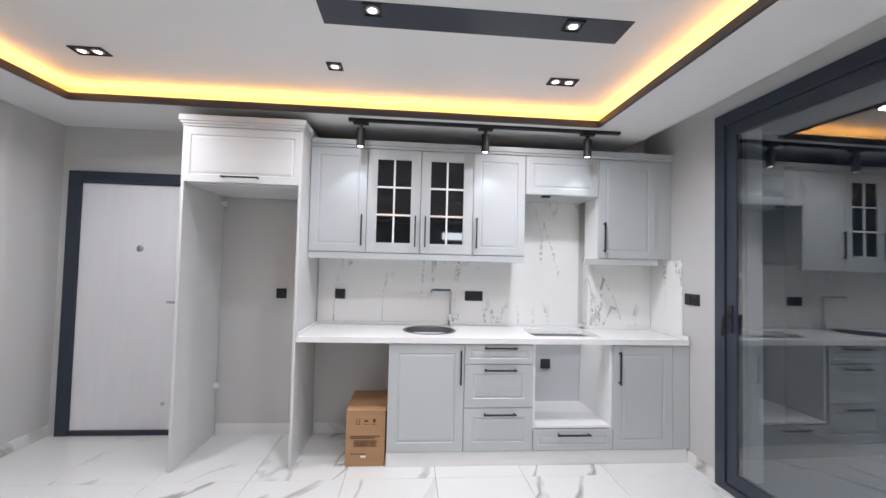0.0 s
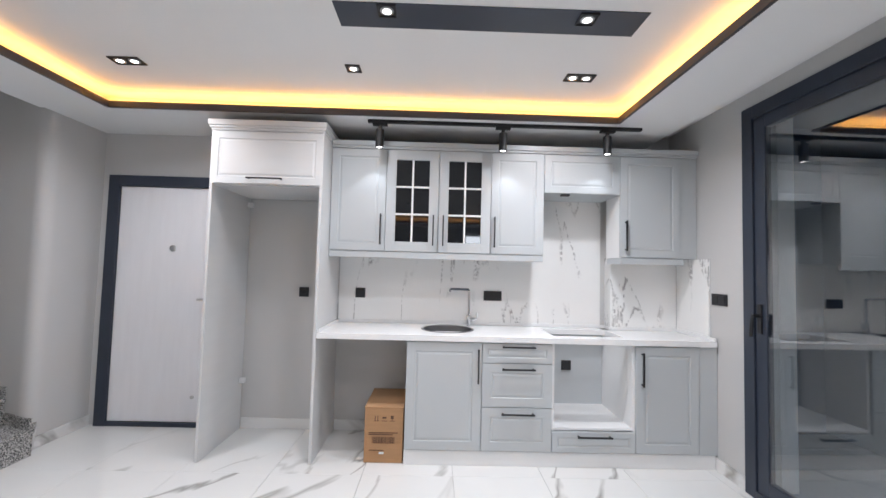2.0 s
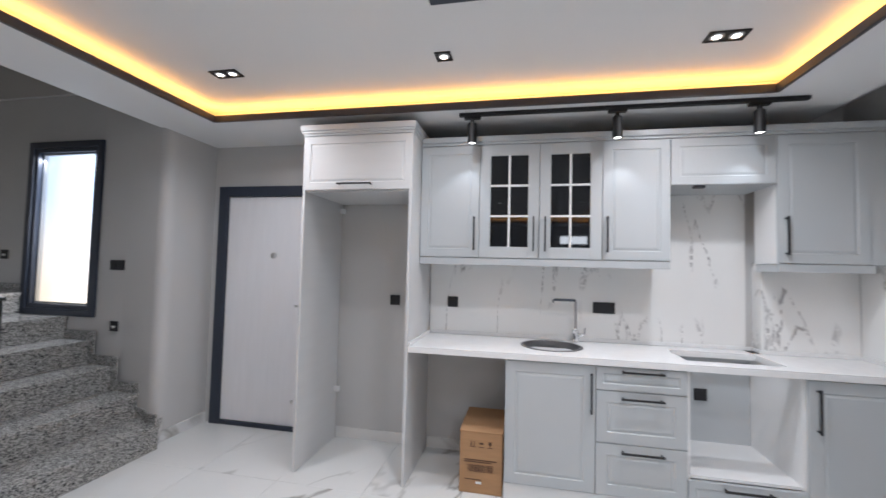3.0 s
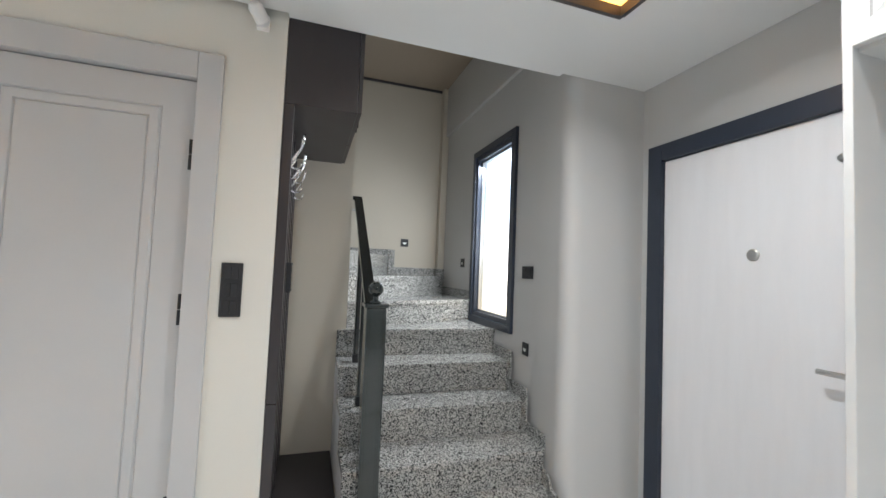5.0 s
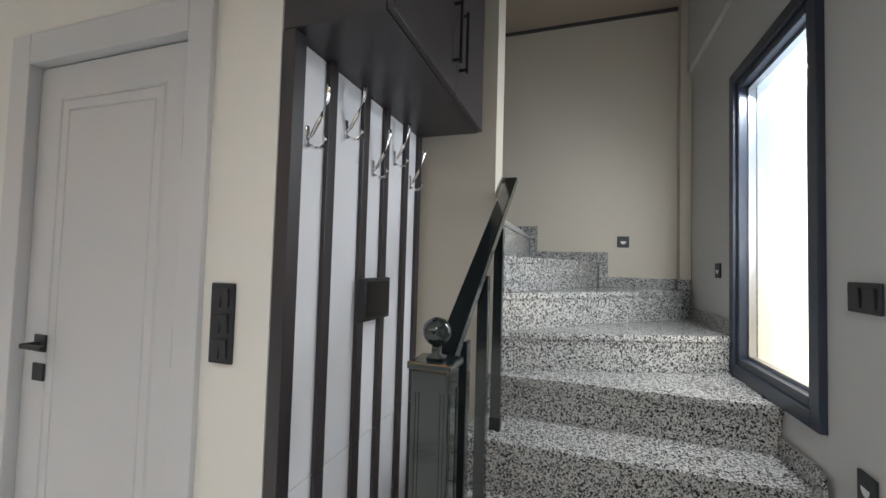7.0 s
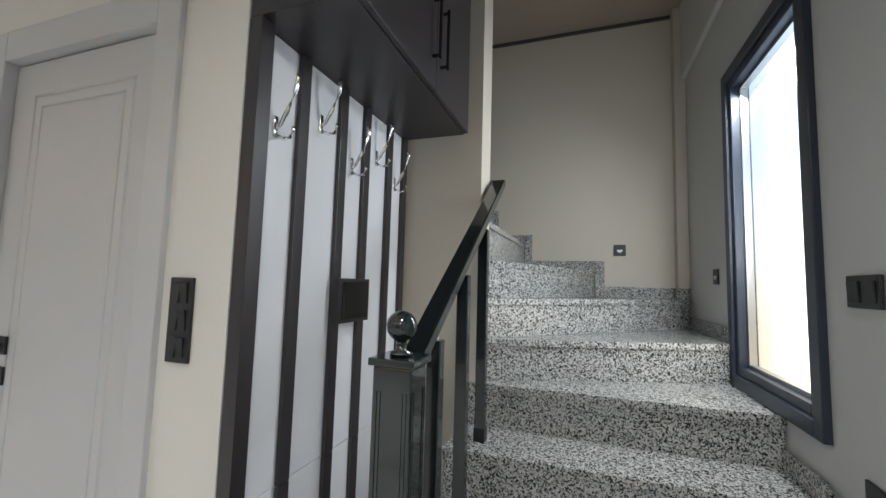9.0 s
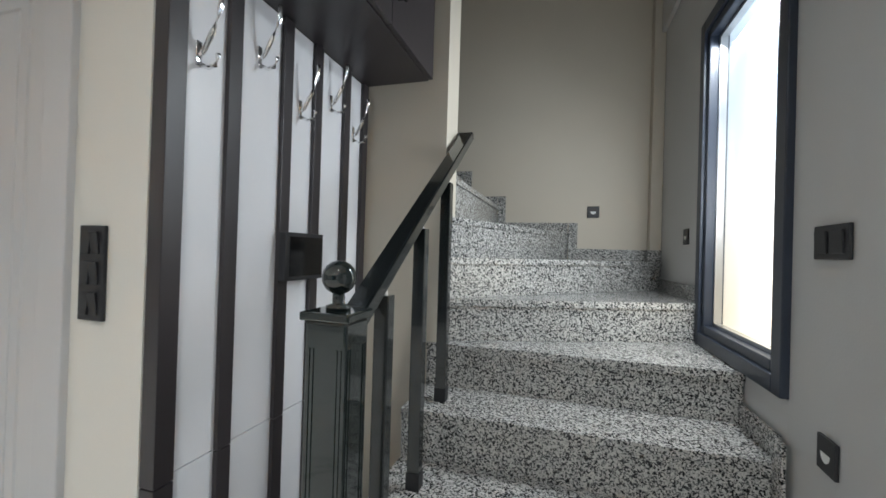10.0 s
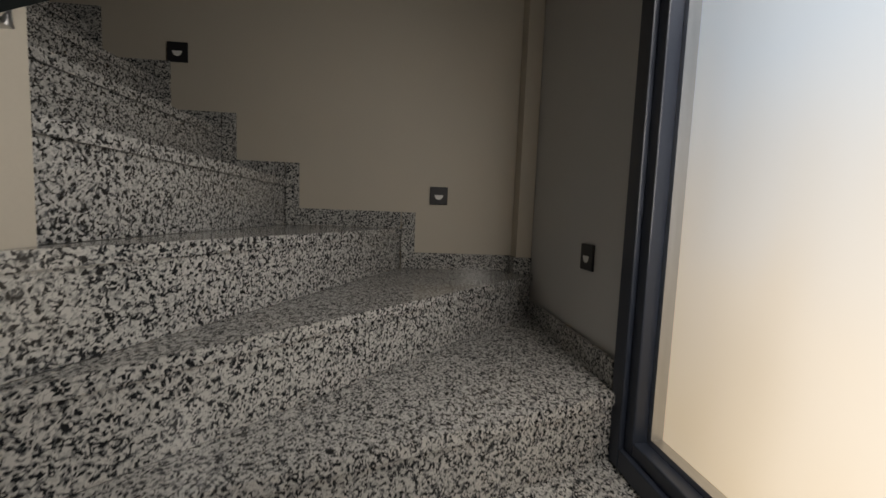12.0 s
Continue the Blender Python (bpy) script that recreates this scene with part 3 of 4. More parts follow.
for k in range(14):
    (l0, r0), (l1, r1) = EDGE[k], EDGE[k + 1]
    L0, R0, L1, R1 = Vector(l0), Vector(r0), Vector(l1), Vector(r1)
    along = (R0 - L0).normalized()
    fwd = Vector((along.y, -along.x))
    if fwd.dot((L1 + R1) / 2 - (L0 + R0) / 2) < 0:
        fwd = -fwd
    z, zl = tread_z(k + 1), tread_z(k)
    pts = [L0 - fwd * 0.010, R0 - fwd * 0.010]
    if k == 0:
        pts.append(Vector((-2.092, 4.72)))
    if k == 1:
        pts.append(Vector((-2.50, 4.73)))
    if k == 6:
        pts += [Vector((-4.434, 4.736)), Vector((-4.434, 4.664)), Vector((-4.528, 4.664))]
    pts += [R1, L1]
    if k == 4:
        pts += [Vector((-3.118, 3.612)), Vector((-3.118, 3.55))]
    bm = prism([tuple(p) for p in pts], z - 0.03, z)
    part("tread", bm, GRANITETOP, stairs, "polished speckled granite tread")
    rl = [L0, R0, R0 + fwd * 0.02, L0 + fwd * 0.02]
    part("riser", prism([tuple(p) for p in rl], zl + 0.001, z - 0.0305), GRANITE, stairs)
    body = [L0 + fwd * 0.021, R0 + fwd * 0.021] + pts[2:]
    part("step_core", prism([tuple(p) for p in body], 0 if k < 8 else z - RISE - 0.25, z - 0.031), CONCRETE, stairs, "white plastered step body")
# granite skirting that climbs the walls
for k in range(14):
    z, zn = tread_z(k + 1), tread_z(k + 2)
    r0, r1 = EDGE[k][1], EDGE[k + 1][1]
    if k == 0:
        part("skirting", prism([(-2.0, 4.585), (-2.075, 4.597), (-2.20, 4.66), (-2.28, 4.68), (-2.28, 4.66), (-2.20, 4.645), (-2.07, 4.58), (-2.0, 4.57)], z + 0.001, z + 0.075), GRANITE, stairs)
        continue
    if k == 6:
        part("skirting", boxes((FX + 0.093, FX + 0.106, 4.6535, GY - 0.004, z + 0.001, z + 0.075)), GRANITE, stairs)
        part("skirting", boxes((FX + 0.003, FX + 0.014, 4.145, 4.652, z + 0.001, z + 0.075)), GRANITE, stairs)
        part("skirting", boxes((FX + 0.003, FX + 0.092, 4.6535, 4.6665, z + 0.001, z + 0.075)), GRANITE, stairs)
        part("skirting", boxes((FX + 0.003, FX + 0.0145, 4.142, 4.205, z + 0.0755, zn + 0.075)), GRANITE, stairs)
        continue
    if k < 6:
        y = GY - 0.008 if k > 2 else (4.717 if k == 2 else 4.684)
        if k != 4:
            part("skirting", boxes((r1[0] + 0.003, r0[0] - 0.003 - (0.01 if k == 5 else 0), y - 0.012, y - 0.001, z + 0.001, z + 0.075)), GRANITE, stairs)
        if k not in (3, 4, 5):
            part("skirting", boxes((r1[0] + 0.003, r1[0] + 0.06, y - 0.0125, y - 0.001, z + 0.0755, zn + 0.075)), GRANITE, stairs)
    else:
        part("skirting", boxes((FX + 0.003, FX + 0.014, r1[1] + 0.003, r0[1] - 0.003, z + 0.001, z + 0.075)), GRANITE, stairs)
        part("skirting", boxes((FX + 0.003, FX + 0.0145, r1[1] + 0.003, r1[1] + 0.06, z + 0.0755, zn + 0.075)), GRANITE, stairs)

# railing
rail = thing("stair_railing", (-2.19, 3.65, RISE), "black painted stair railing with a newel post", "railing")
NX, NYY = -2.19, 3.658
nb = boxes((NX - 0.047, NX + 0.047, NYY - 0.047, NYY + 0.047, RISE + 0.001, 1.175), bevel=0.006)
newel = part("newel_post", nb, NEWELPAINT, rail, "dark glossy square newel post")
for o in (-0.036, -0.027, 0.027, 0.036):
    part("bead", boxes((NX + o - 0.002, NX + o + 0.002, NYY + 0.0471, NYY + 0.049, 0.26, 1.12)), NEWELPAINT, newel)
    part("bead", boxes((NX + 0.0471, NX + 0.049, NYY + o - 0.002, NYY + o + 0.002, 0.26, 1.12)), NEWELPAINT, newel)
part("cap", boxes((NX - 0.056, NX + 0.056, NYY - 0.056, NYY + 0.056, 1.176, 1.194), bevel=0.004), NEWELPAINT, newel)
b = bmesh.new()
prof = [(0.026, 1.195), (0.026, 1.203), (0.013, 1.207), (0.013, 1.228)] + [(max(0.004, 0.036 * math.sin(a)), 1.262 - 0.036 * math.cos(a)) for a in [math.radians(22 + 156 * i / 14) for i in range(15)]]
lathe(b, NX, NYY, prof, 28)
part("ball_finial", b, NEWELPAINT, newel, "glossy dark ball finial", smooth=True)
b = bmesh.new()
R0, R1 = Vector((-2.245, 3.65, 1.142)), Vector((-3.27, 3.662, 1.862))
dr = (R1 - R0).normalized()
sd = Vector((0, 1, 0))
upv = dr.cross(sd) * -1
vs = []
for p in (R0, R1):
    for a, c in ((-0.029, -0.022), (0.029, -0.022), (0.029, 0.020), (-0.029, 0.020)):
        vs.append(b.verts.new(p + sd * a + upv * c))
for q in ((0, 1, 2, 3), (7, 6, 5, 4), (0, 4, 5, 1), (1, 5, 6, 2), (2, 6, 7, 3), (3, 7, 4, 0)):
    b.faces.new([vs[i] for i in q])
bmesh.ops.bevel(b, geom=b.edges[:], offset=0.005, segments=2, affect="EDGES")
hr = part("handrail", b, BLACKGLOSS, rail, "black glossy flat handrail")
part("rail_end", boxes((-3.306, -3.272, 3.615, 3.69, 1.858, 1.886), bevel=0.003), BLACKGLOSS, hr)
b = bmesh.new()
tube(b, [(-3.22, 3.612, 1.775), (-3.22, 3.655, 1.775), (-3.22, 3.66, 1.81)], 0.008)
part("rail_bracket", b, STEEL, hr)
for x, k in ((-2.40, 2), (-2.67, 3), (-2.95, 4)):
    t = (x - R0.x) / (R1.x - R0.x)
    zt = R0.z + t * (R1.z - R0.z) - 0.045
    bal = part("baluster", boxes((x - 0.02, x + 0.02, 3.668 - 0.02, 3.668 + 0.02, RISE * k + 0.001, zt), bevel=0.003), BLACKGLOSS, rail)
    part("foot_sleeve", boxes((x - 0.0225, x + 0.0225, 3.6455, 3.6905, RISE * k + 0.001, RISE * k + 0.055), bevel=0.002), BLACK, bal)
    c = bmesh.new()
    tube(c, [(x, 3.668, zt), (x, 3.665, zt + 0.03)], 0.008)
    part("stud", c, STEEL, bal)

# ---- coat niche ----
rack = thing("coat_rack", (-2.62, 3.2, 0.12), "white wall panel with dark vertical slats and chrome hooks", "coat rack")
XS = (-2.136, -2.335, -2.556, -2.728, -2.934, -3.092)
for z0, z1 in ((0.122, 0.765), (0.768, 2.072)):
    part("panel", boxes((-3.118, -2.173, 3.202, 3.214, z0, z1), bevel=0.001), SLATWHITE, rack, "white laminate panel")
for i, x in enumerate(XS):
    w, dep = (0.014, 0.045) if i == 0 else (0.023, 0.030)
    x1 = min(x + w, -2.122)
    x0 = max(x - w, -3.117) if i else -2.172
    for z0, z1 in ((0.122, 0.764), (0.767, 2.072)):
        part("slat", boxes((x0, x1, 3.2145 if i else 3.202, 3.20 + dep, z0, z1), bevel=0.002), DARKWOOD, rack, "dark brown slat")
for x, z in ((-2.225, 1.80), (-2.435, 1.89), (-2.635, 1.80), (-2.825, 1.89), (-3.005, 1.82)):
    b = boxes((x - 0.008, x + 0.008, 3.2145, 3.220, z - 0.03, z + 0.035), bevel=0.002)
    tube(b, [(x, 3.22, z - 0.005), (x, 3.235, z + 0.01), (x, 3.262, z + 0.055), (x, 3.282, z + 0.105), (x, 3.288, z + 0.14), (x, 3.286, z + 0.15)], 0.0065)
    tube(b, [(x, 3.22, z - 0.022), (x, 3.25, z - 0.036), (x, 3.272, z - 0.032), (x, 3.28, z - 0.012), (x, 3.281, z - 0.004)], 0.0055)
    part("hook", b, CHROME, rack, "polished chrome double hook", smooth=True)
solid("niche_plinth", boxes((-3.118, -2.122, 3.202, 3.545, 0.0, 0.118), bevel=0.003), DARKWOOD, "low dark platform in the coat niche", "platform", kind="")
cab = thing("wall_cabinet", (-2.63, 3.2, 2.075), "dark brown wall cabinet above the coat rack", "cabinet")
part("body", boxes((-3.117, -2.124, 3.202, 3.519, 2.075, TOP - 0.003), bevel=0.002), DARKWOOD, cab)
for x0, x1, hx in ((-3.115, -2.673, -2.715), (-2.669, -2.126, -2.63)):
    d = part("door", boxes((x0, x1, 3.5205, 3.54, 2.079, TOP - 0.01), bevel=0.002), DARKWOOD, cab)
    bar_handle(d, (hx, 3.54, 2.18), (hx, 3.54, 2.42), (0, 0.03, 0))
ip = thing("door_intercom", (-2.745, 3.25, 1.18), "black video door intercom fixed on the coat rack slats", "intercom")
part("housing", boxes((-2.742, -2.530, 3.2305, 3.256, 1.212, 1.372), bevel=0.004), PLASTIC, ip)
part("screen", boxes((-2.732, -2.553, 3.2562, 3.2575, 1.226, 1.358)), SCREEN, ip, "glossy black screen")

# ---- switches, sockets, step lights ----
def plate(name, label, category, gangs, m, upright=False, rockers=True, socket=False, single=False):
    """A black frame of one or more gangs, built on its back facing -y."""
    w, h = 0.082 + 0.0715 * (gangs - 1), 0.082
    if upright:
        w, h = h, w
    th = thing(name, (0, 0, 0), label, category)
    part("frame", boxes((-w / 2, w / 2, -0.010, -0.0005, -h / 2, h / 2), bevel=0.003), PLASTIC, th)
    for g in range(gangs):
        o = (g - (gangs - 1) / 2) * 0.0715
        cx, czz = (0, o) if upright else (o, 0)
        if socket:
            b = bmesh.new()
            facing(lathe(b, 0, 0, [(0.024, 0.0), (0.024, 0.004), (0.019, 0.005), (0.018, 0.001)], 20), pose(cx, -0.0102, czz, 90))
            part("socket_face", b, PLASTIC, th)
        elif rockers:
            for s in (0,) if single else (-1, 1):
                b = bmesh.new()
                hw = 0.0265 if single else 0.0128
                box(b, cx + s * 0.0135 - hw, cx + s * 0.0135 + hw, -0.0150, -0.0102, czz - 0.027, czz + 0.027, bevel=0.0015)
                bmesh.ops.rotate(b, verts=b.verts[:], cent=(cx, -0.012, czz), matrix=Matrix.Rotation(radians(6 * s if s else 3), 3, "X"))
                part("rocker", b, PLASTIC, th)
        else:
            part("blank_face", boxes((cx - 0.026, cx + 0.026, -0.0125, -0.0102, czz - 0.026, czz + 0.026), bevel=0.001), PLASTIC, th)
    th.matrix_world = m
    return th


plate("light_switch", "black triple light switch on the cream wall", "light switch", 3, pose(WX, 3.043, 1.248, 0, 0, 90), upright=True)
plate("light_switch", "black double light switch beside the stair window", "light switch", 2, pose(-2.60, 4.7195, 1.372, 0, 0, -4.6), single=True)
plate("light_switch", "black double light switch beside the sliding door", "light switch", 2, pose(EX, 4.53, 1.20, 0, 0, -90), single=True)
plate("wall_socket", "black single socket on the marble backsplash", "socket", 1, pose(0.137, NY - 0.018, 1.15), socket=True)
plate("wall_socket", "black double socket on the marble backsplash", "socket", 2, pose(1.263, NY - 0.018, 1.15), rockers=False)
plate("wall_socket", "black single socket in the fridge niche", "socket", 1, pose(-0.345, NY, 1.143), socket=True)
plate("wall_socket", "black single socket inside the oven niche", "socket", 1, pose(1.885, 5.096, 0.59), rockers=False)


def step_light(m):
    th = thing("step_light", (0, 0, 0), "small black square step light on the stair wall", "step light", "step lights")
    part("frame", boxes((-0.041, 0.041, -0.009, -0.0005, -0.041, 0.041), bevel=0.002), PLASTIC, th)
    b = bmesh.new()
    prof = [(-0.02, 0.004)] + [(0.02 * math.cos(a), 0.004 - 0.022 * math.sin(a)) for a in [math.pi * (1 - i / 8) for i in range(1, 8)]] + [(0.02, 0.004)]
    va = [b.verts.new((x, -0.0105, zz)) for x, zz in prof]
    vb = [b.verts.new((x, -0.0091, zz)) for x, zz in prof]
    b.faces.new(va)
    b.faces.new(vb[::-1])
    for i in range(len(prof)):
        j = (i + 1) % len(prof)
        b.faces.new((va[i], va[j], vb[j], vb[i]))
    part("lens", b, STEPLENS, th, "small white half-round lens")
    th.matrix_world = m
    return th


step_light(pose(-2.60, 4.7195, 0.872, 0, 0, -4.6))
step_light(pose(-3.86, GY, 1.44))
step_light(pose(FX, 4.31, 1.64, 0, 0, 90))
step_light(pose(FX, 3.17, 2.20, 0, 0, 90))

# ---- ceiling lights ----
def downlight(x, y, lamps, z=CEI):
    w = 0.088 * lamps + (0.004 if lamps == 2 else 0)
    th = thing("downlight", (x, y, z), "black square recessed downlight, switched on", "downlight", "recessed downlights")
    hw, hh = w / 2, 0.046
    part("frame", boxes((x - hw, x + hw, y - hh, y - hh + 0.006, z - 0.008, z - 0.0005), (x - hw, x + hw, y + hh - 0.006, y + hh, z - 0.008, z - 0.0005),
                        (x - hw, x - hw + 0.006, y - hh + 0.006, y + hh - 0.006, z - 0.008, z - 0.0005), (x + hw - 0.006, x + hw, y - hh + 0.006, y + hh - 0.006, z - 0.008, z - 0.0005)), BLACK, th)
    part("baffle", boxes((x - hw + 0.006, x + hw - 0.006, y - hh + 0.006, y + hh - 0.006, z - 0.003, z - 0.0005)), BLACK, th)
    for i in range(lamps):
        cx = x + (i - (lamps - 1) / 2) * 0.086
        b = bmesh.new()
        lathe(b, cx, y, [(0.032, z - 0.0035), (0.032, z - 0.006), (0.022, z - 0.0085), (0.020, z - 0.0045)], 24)
        part("ring", b, STEEL, th, "brushed metal lamp ring")
        b = bmesh.new()
        lathe(b, cx, y, [(0.019, z - 0.0048), (0.017, z - 0.0085), (0.008, z - 0.010)], 20)
        part("lens", b, LAMPGLOW, th, "glowing white lamp lens")
    lamp("downlight_beam", "AREA", pose(x, y, z - 0.014), DOWN_W * lamps, (1.0, 0.985, 0.97), size=0.06 * lamps, spread=150)
    return th


panel_z = CEI - 0.004
solid("ceiling_panel", boxes((0.262, 1.735, 3.475, 3.665, panel_z, CEI - 0.0005)), NAVY, "long dark anthracite ceiling panel", "panel")
downlight(0.235, 4.10, 1)
downlight(-1.13, 4.10, 2)
downlight(1.632, 4.12, 2)
downlight(0.508, 3.525, 1, panel_z)
downlight(1.46, 3.535, 1, panel_z)
# unseen downlights, added further back to brighten the room
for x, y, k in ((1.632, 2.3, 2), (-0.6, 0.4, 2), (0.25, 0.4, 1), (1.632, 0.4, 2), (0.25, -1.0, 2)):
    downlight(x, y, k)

track = thing("track_light", (1.26, 4.635, SOF), "black ceiling track with three spotlights, switched on", "track light")
part("track", boxes((0.24, 2.285, 4.618, 4.652, SOF - 0.022, SOF - 0.0005), bevel=0.002), BLACK, track)
for x, ax in ((0.33, 0.20), (1.245, 1.38), (2.03, 1.92)):
    head = part("adapter", boxes((x - 0.055, x + 0.055, 4.616, 4.654, SOF - 0.042, SOF - 0.0225), (x - 0.012, x + 0.012, 4.623, 4.647, SOF - 0.07, SOF - 0.0425), bevel=0.003), BLACK, track)
    b = bmesh.new()
    lathe(b, x, 4.635, [(0.024, SOF - 0.068), (0.030, SOF - 0.075), (0.030, SOF - 0.205), (0.027, SOF - 0.207), (0.025, SOF - 0.198)], 24)
    part("spot_body", b, BLACK, head, "black cylinder spotlight")
    b = bmesh.new()
    lathe(b, x, 4.635, [(0.024, SOF - 0.199), (0.018, SOF - 0.2035), (0.006, SOF - 0.2045)], 20)
    part("lens", b, LAMPGLOW, head)
    lamp("track_beam", "SPOT", look((x, 4.635, SOF - 0.215), (ax, 4.79, 1.55)), TRACK_W, (0.95, 0.98, 1.0), spot=62)

sn = thing("motion_sensor", (WX, 3.10, 2.40), "small white sensor on the cream wall", "sensor")
b = bmesh.new()
facing(lathe(b, 0, 0, [(0.030, 0.0), (0.030, 0.06), (0.022, 0.075), (0.012, 0.078)], 20), pose(WX + 0.03, 3.10, 2.40, 60, 0, 60))
part("housing", b, WHITEPLASTIC, sn, smooth=False)
part("base", boxes((WX + 0.0005, WX + 0.03, 3.075, 3.125, 2.37, 2.43), bevel=0.004), WHITEPLASTIC, sn)

# ---- kitchen ----
CF = 4.54   # front of the tall panels and the worktop
BF = 4.555  # front of the base doors
UF = 4.77   # front of the wall cabinet doors
BK = NY - 0.018

splash = boxes((-0.045, 1.597, BK, NY - 0.001, 0.902, 1.492), (1.597, 2.188, BK, NY - 0.001, 0.902, 1.99))
solid("backsplash_back", splash, SPLASH, "white marble backsplash slab with dark grey veins", "backsplash")
solid("backsplash_chase", boxes((2.232, 2.785, 5.03, NY - 0.001, 0.902, 1.50), bevel=0.002), SPLASH, "marble clad pipe chase behind the worktop", "backsplash")
solid("backsplash_side", boxes((EX - 0.014, EX - 0.001, 4.632, 5.03, 0.902, 1.492), bevel=0.002), SPLASH, "white marble backsplash slab on the side wall", "backsplash")

def carcass(u, x0, x1, y0, y1, z0, z1, material, t=0.018):
    """The boards of a cabinet box, each a part."""
    part("side_board", boxes((x0, x0 + t, y0, y1, z0, z1)), material, u)
    part("side_board", boxes((x1 - t, x1, y0, y1, z0, z1)), material, u)
    part("bottom_board", boxes((x0 + t, x1 - t, y0, y1, z0, z0 + t)), material, u)
    part("top_board", boxes((x0 + t, x1 - t, y0, y1, z1 - t, z1)), material, u)
    part("back_board", boxes((x0 + t, x1 - t, y1 - 0.008, y1, z0 + t, z1 - t)), material, u)


# fridge tower
fr = thing("fridge_housing", (-0.45, 4.85, 0), "pale grey tall fridge housing, empty, with a flap cabinet on top", "cabinet")
part("side_panel", boxes((-0.847, -0.827, CF, NY - 0.014, 0.002, 2.316), bevel=0.0015), PALELAM, fr)
part("side_panel", boxes((-0.072, -0.052, CF, NY - 0.014, 0.002, 2.316), bevel=0.0015), PALELAM, fr)
carcass(fr, -0.826, -0.073, CF + 0.021, NY - 0.014, 1.925, 2.312, PALELAM)
fd = part("flap_door", facing(moulded(0.795, 0.378, 0.019, 0.05), pose(-0.848, CF - 0.0005, 1.935)), PALELAM, fr)
bar_handle(fd, (-0.58, CF - 0.001, 1.973), (-0.33, CF - 0.001, 1.973), (0, -0.03, 0))
cr = bmesh.new()
for i, (o, z0, z1) in enumerate(((0.003, 2.317, 2.333), (0.012, 2.333, 2.35), (0.02, 2.35, 2.39))):
    box(cr, -0.85 - o, -0.05 + o, CF - o, NY - 0.07, z0, z1, bevel=0.003)
part("cornice", cr, PALELAM, fr)
for z in (1.845, 0.385):
    part("clip", boxes((-0.826, -0.785, 5.085, 5.12, z, z + 0.04), bevel=0.004), WHITEPLASTIC, fr, "white plastic clip")

# wall cabinets
def wall_unit(x0, x1, z0, z1, label, glazed=False, handle=None, flat=False):
    u = thing("wall_unit", ((x0 + x1) / 2, NY, z0), label, "cabinet", "kitchen wall cabinets")
    carcass(u, x0 + 0.001, x1 - 0.001, UF + 0.021, BK - 0.001 if not x0 > 2.1 else 5.028, z0, z1, WHITELAM if x0 > 2.1 else GREYLAM)
    w, h = x1 - x0 - 0.004, z1 - z0 - 0.004
    if not glazed:
        d = part("door", facing(moulded(w, h, 0.020, 0.055 if not flat else 0.05), pose(x0 + 0.002, UF, z0 + 0.002)), GREYLAM, u)
    else:
        fx, fz = 0.075, 0.078
        rows = [(x0 + 0.002, x0 + fx, UF, UF + 0.02, z0 + 0.002, z1 - 0.002), (x1 - fx, x1 - 0.002, UF, UF + 0.02, z0 + 0.002, z1 - 0.002),
                (x0 + fx, x1 - fx, UF, UF + 0.02, z0 + 0.002, z0 + fz), (x0 + fx, x1 - fx, UF, UF + 0.02, z1 - fz, z1 - 0.002)]
        d = part("door", boxes(*rows, bevel=0.002), GREYLAM, u, "glazed grey door with six panes")
        gx0, gx1, gz0, gz1 = x0 + fx, x1 - fx, z0 + fz, z1 - fz
        xm = (gx0 + gx1) / 2
        zs = [gz0 + (gz1 - gz0) * i / 3 for i in range(4)]
        bars = [(xm - 0.007, xm + 0.007, UF + 0.002, UF + 0.014, gz0, gz1)]
        for zz in zs[1:3]:
            bars += [(gx0, xm - 0.007, UF + 0.002, UF + 0.014, zz - 0.007, zz + 0.007), (xm + 0.007, gx1, UF + 0.002, UF + 0.014, zz - 0.007, zz + 0.007)]
        for row in bars:
            part("glazing_bar", boxes(row, bevel=0.0015), WHITELAM, d, "white glazing bar")
        for i in range(3):
            for a, c in ((gx0, xm), (xm, gx1)):
                part("pane", boxes((a, c, UF + 0.015, UF + 0.018, zs[i], zs[i + 1])), DARKGLASS, d, "glass pane with the unlit cabinet interior put into its dark colour")
    if handle is not None:
        bar_handle(d, (handle, UF, z0 + 0.05), (handle, UF, z0 + 0.285), (0, -0.03, 0))
    return u


Z0, Z1 = 1.492, 2.282
wall_unit(-0.049, 0.374, Z0, Z1, "grey wall cabinet with a moulded door", handle=0.340)
wall_unit(0.374, 0.780, Z0, Z1, "grey wall cabinet with a glazed door", True, 0.742)
wall_unit(0.780, 1.184, Z0, Z1, "grey wall cabinet with a glazed door", True, 0.818)
wall_unit(1.184, 1.596, Z0, Z1, "grey wall cabinet with a moulded door", handle=1.212)
wall_unit(1.596, 2.190, 1.978, Z1, "short grey wall cabinet over the hob", flat=True)
wall_unit(2.190, 2.665, Z0, Z1, "grey wall cabinet with a white side", handle=2.232)
cr = boxes((-0.05, 2.796, UF - 0.006, NY - 0.07, Z1 + 0.002, Z1 + 0.02), (-0.045, 2.797, UF - 0.02, NY - 0.07, Z1 + 0.02, Z1 + 0.058), bevel=0.003)
solid("cornice", cr, GREYLAM, "grey moulded cornice on top of the wall cabinets", "cornice", kind="")
solid("filler_strip", boxes((2.667, 2.797, UF + 0.012, UF + 0.03, Z0, Z1), bevel=0.001), GREYLAM, "narrow grey filler strip beside the wall cabinet", "filler strip", kind="")
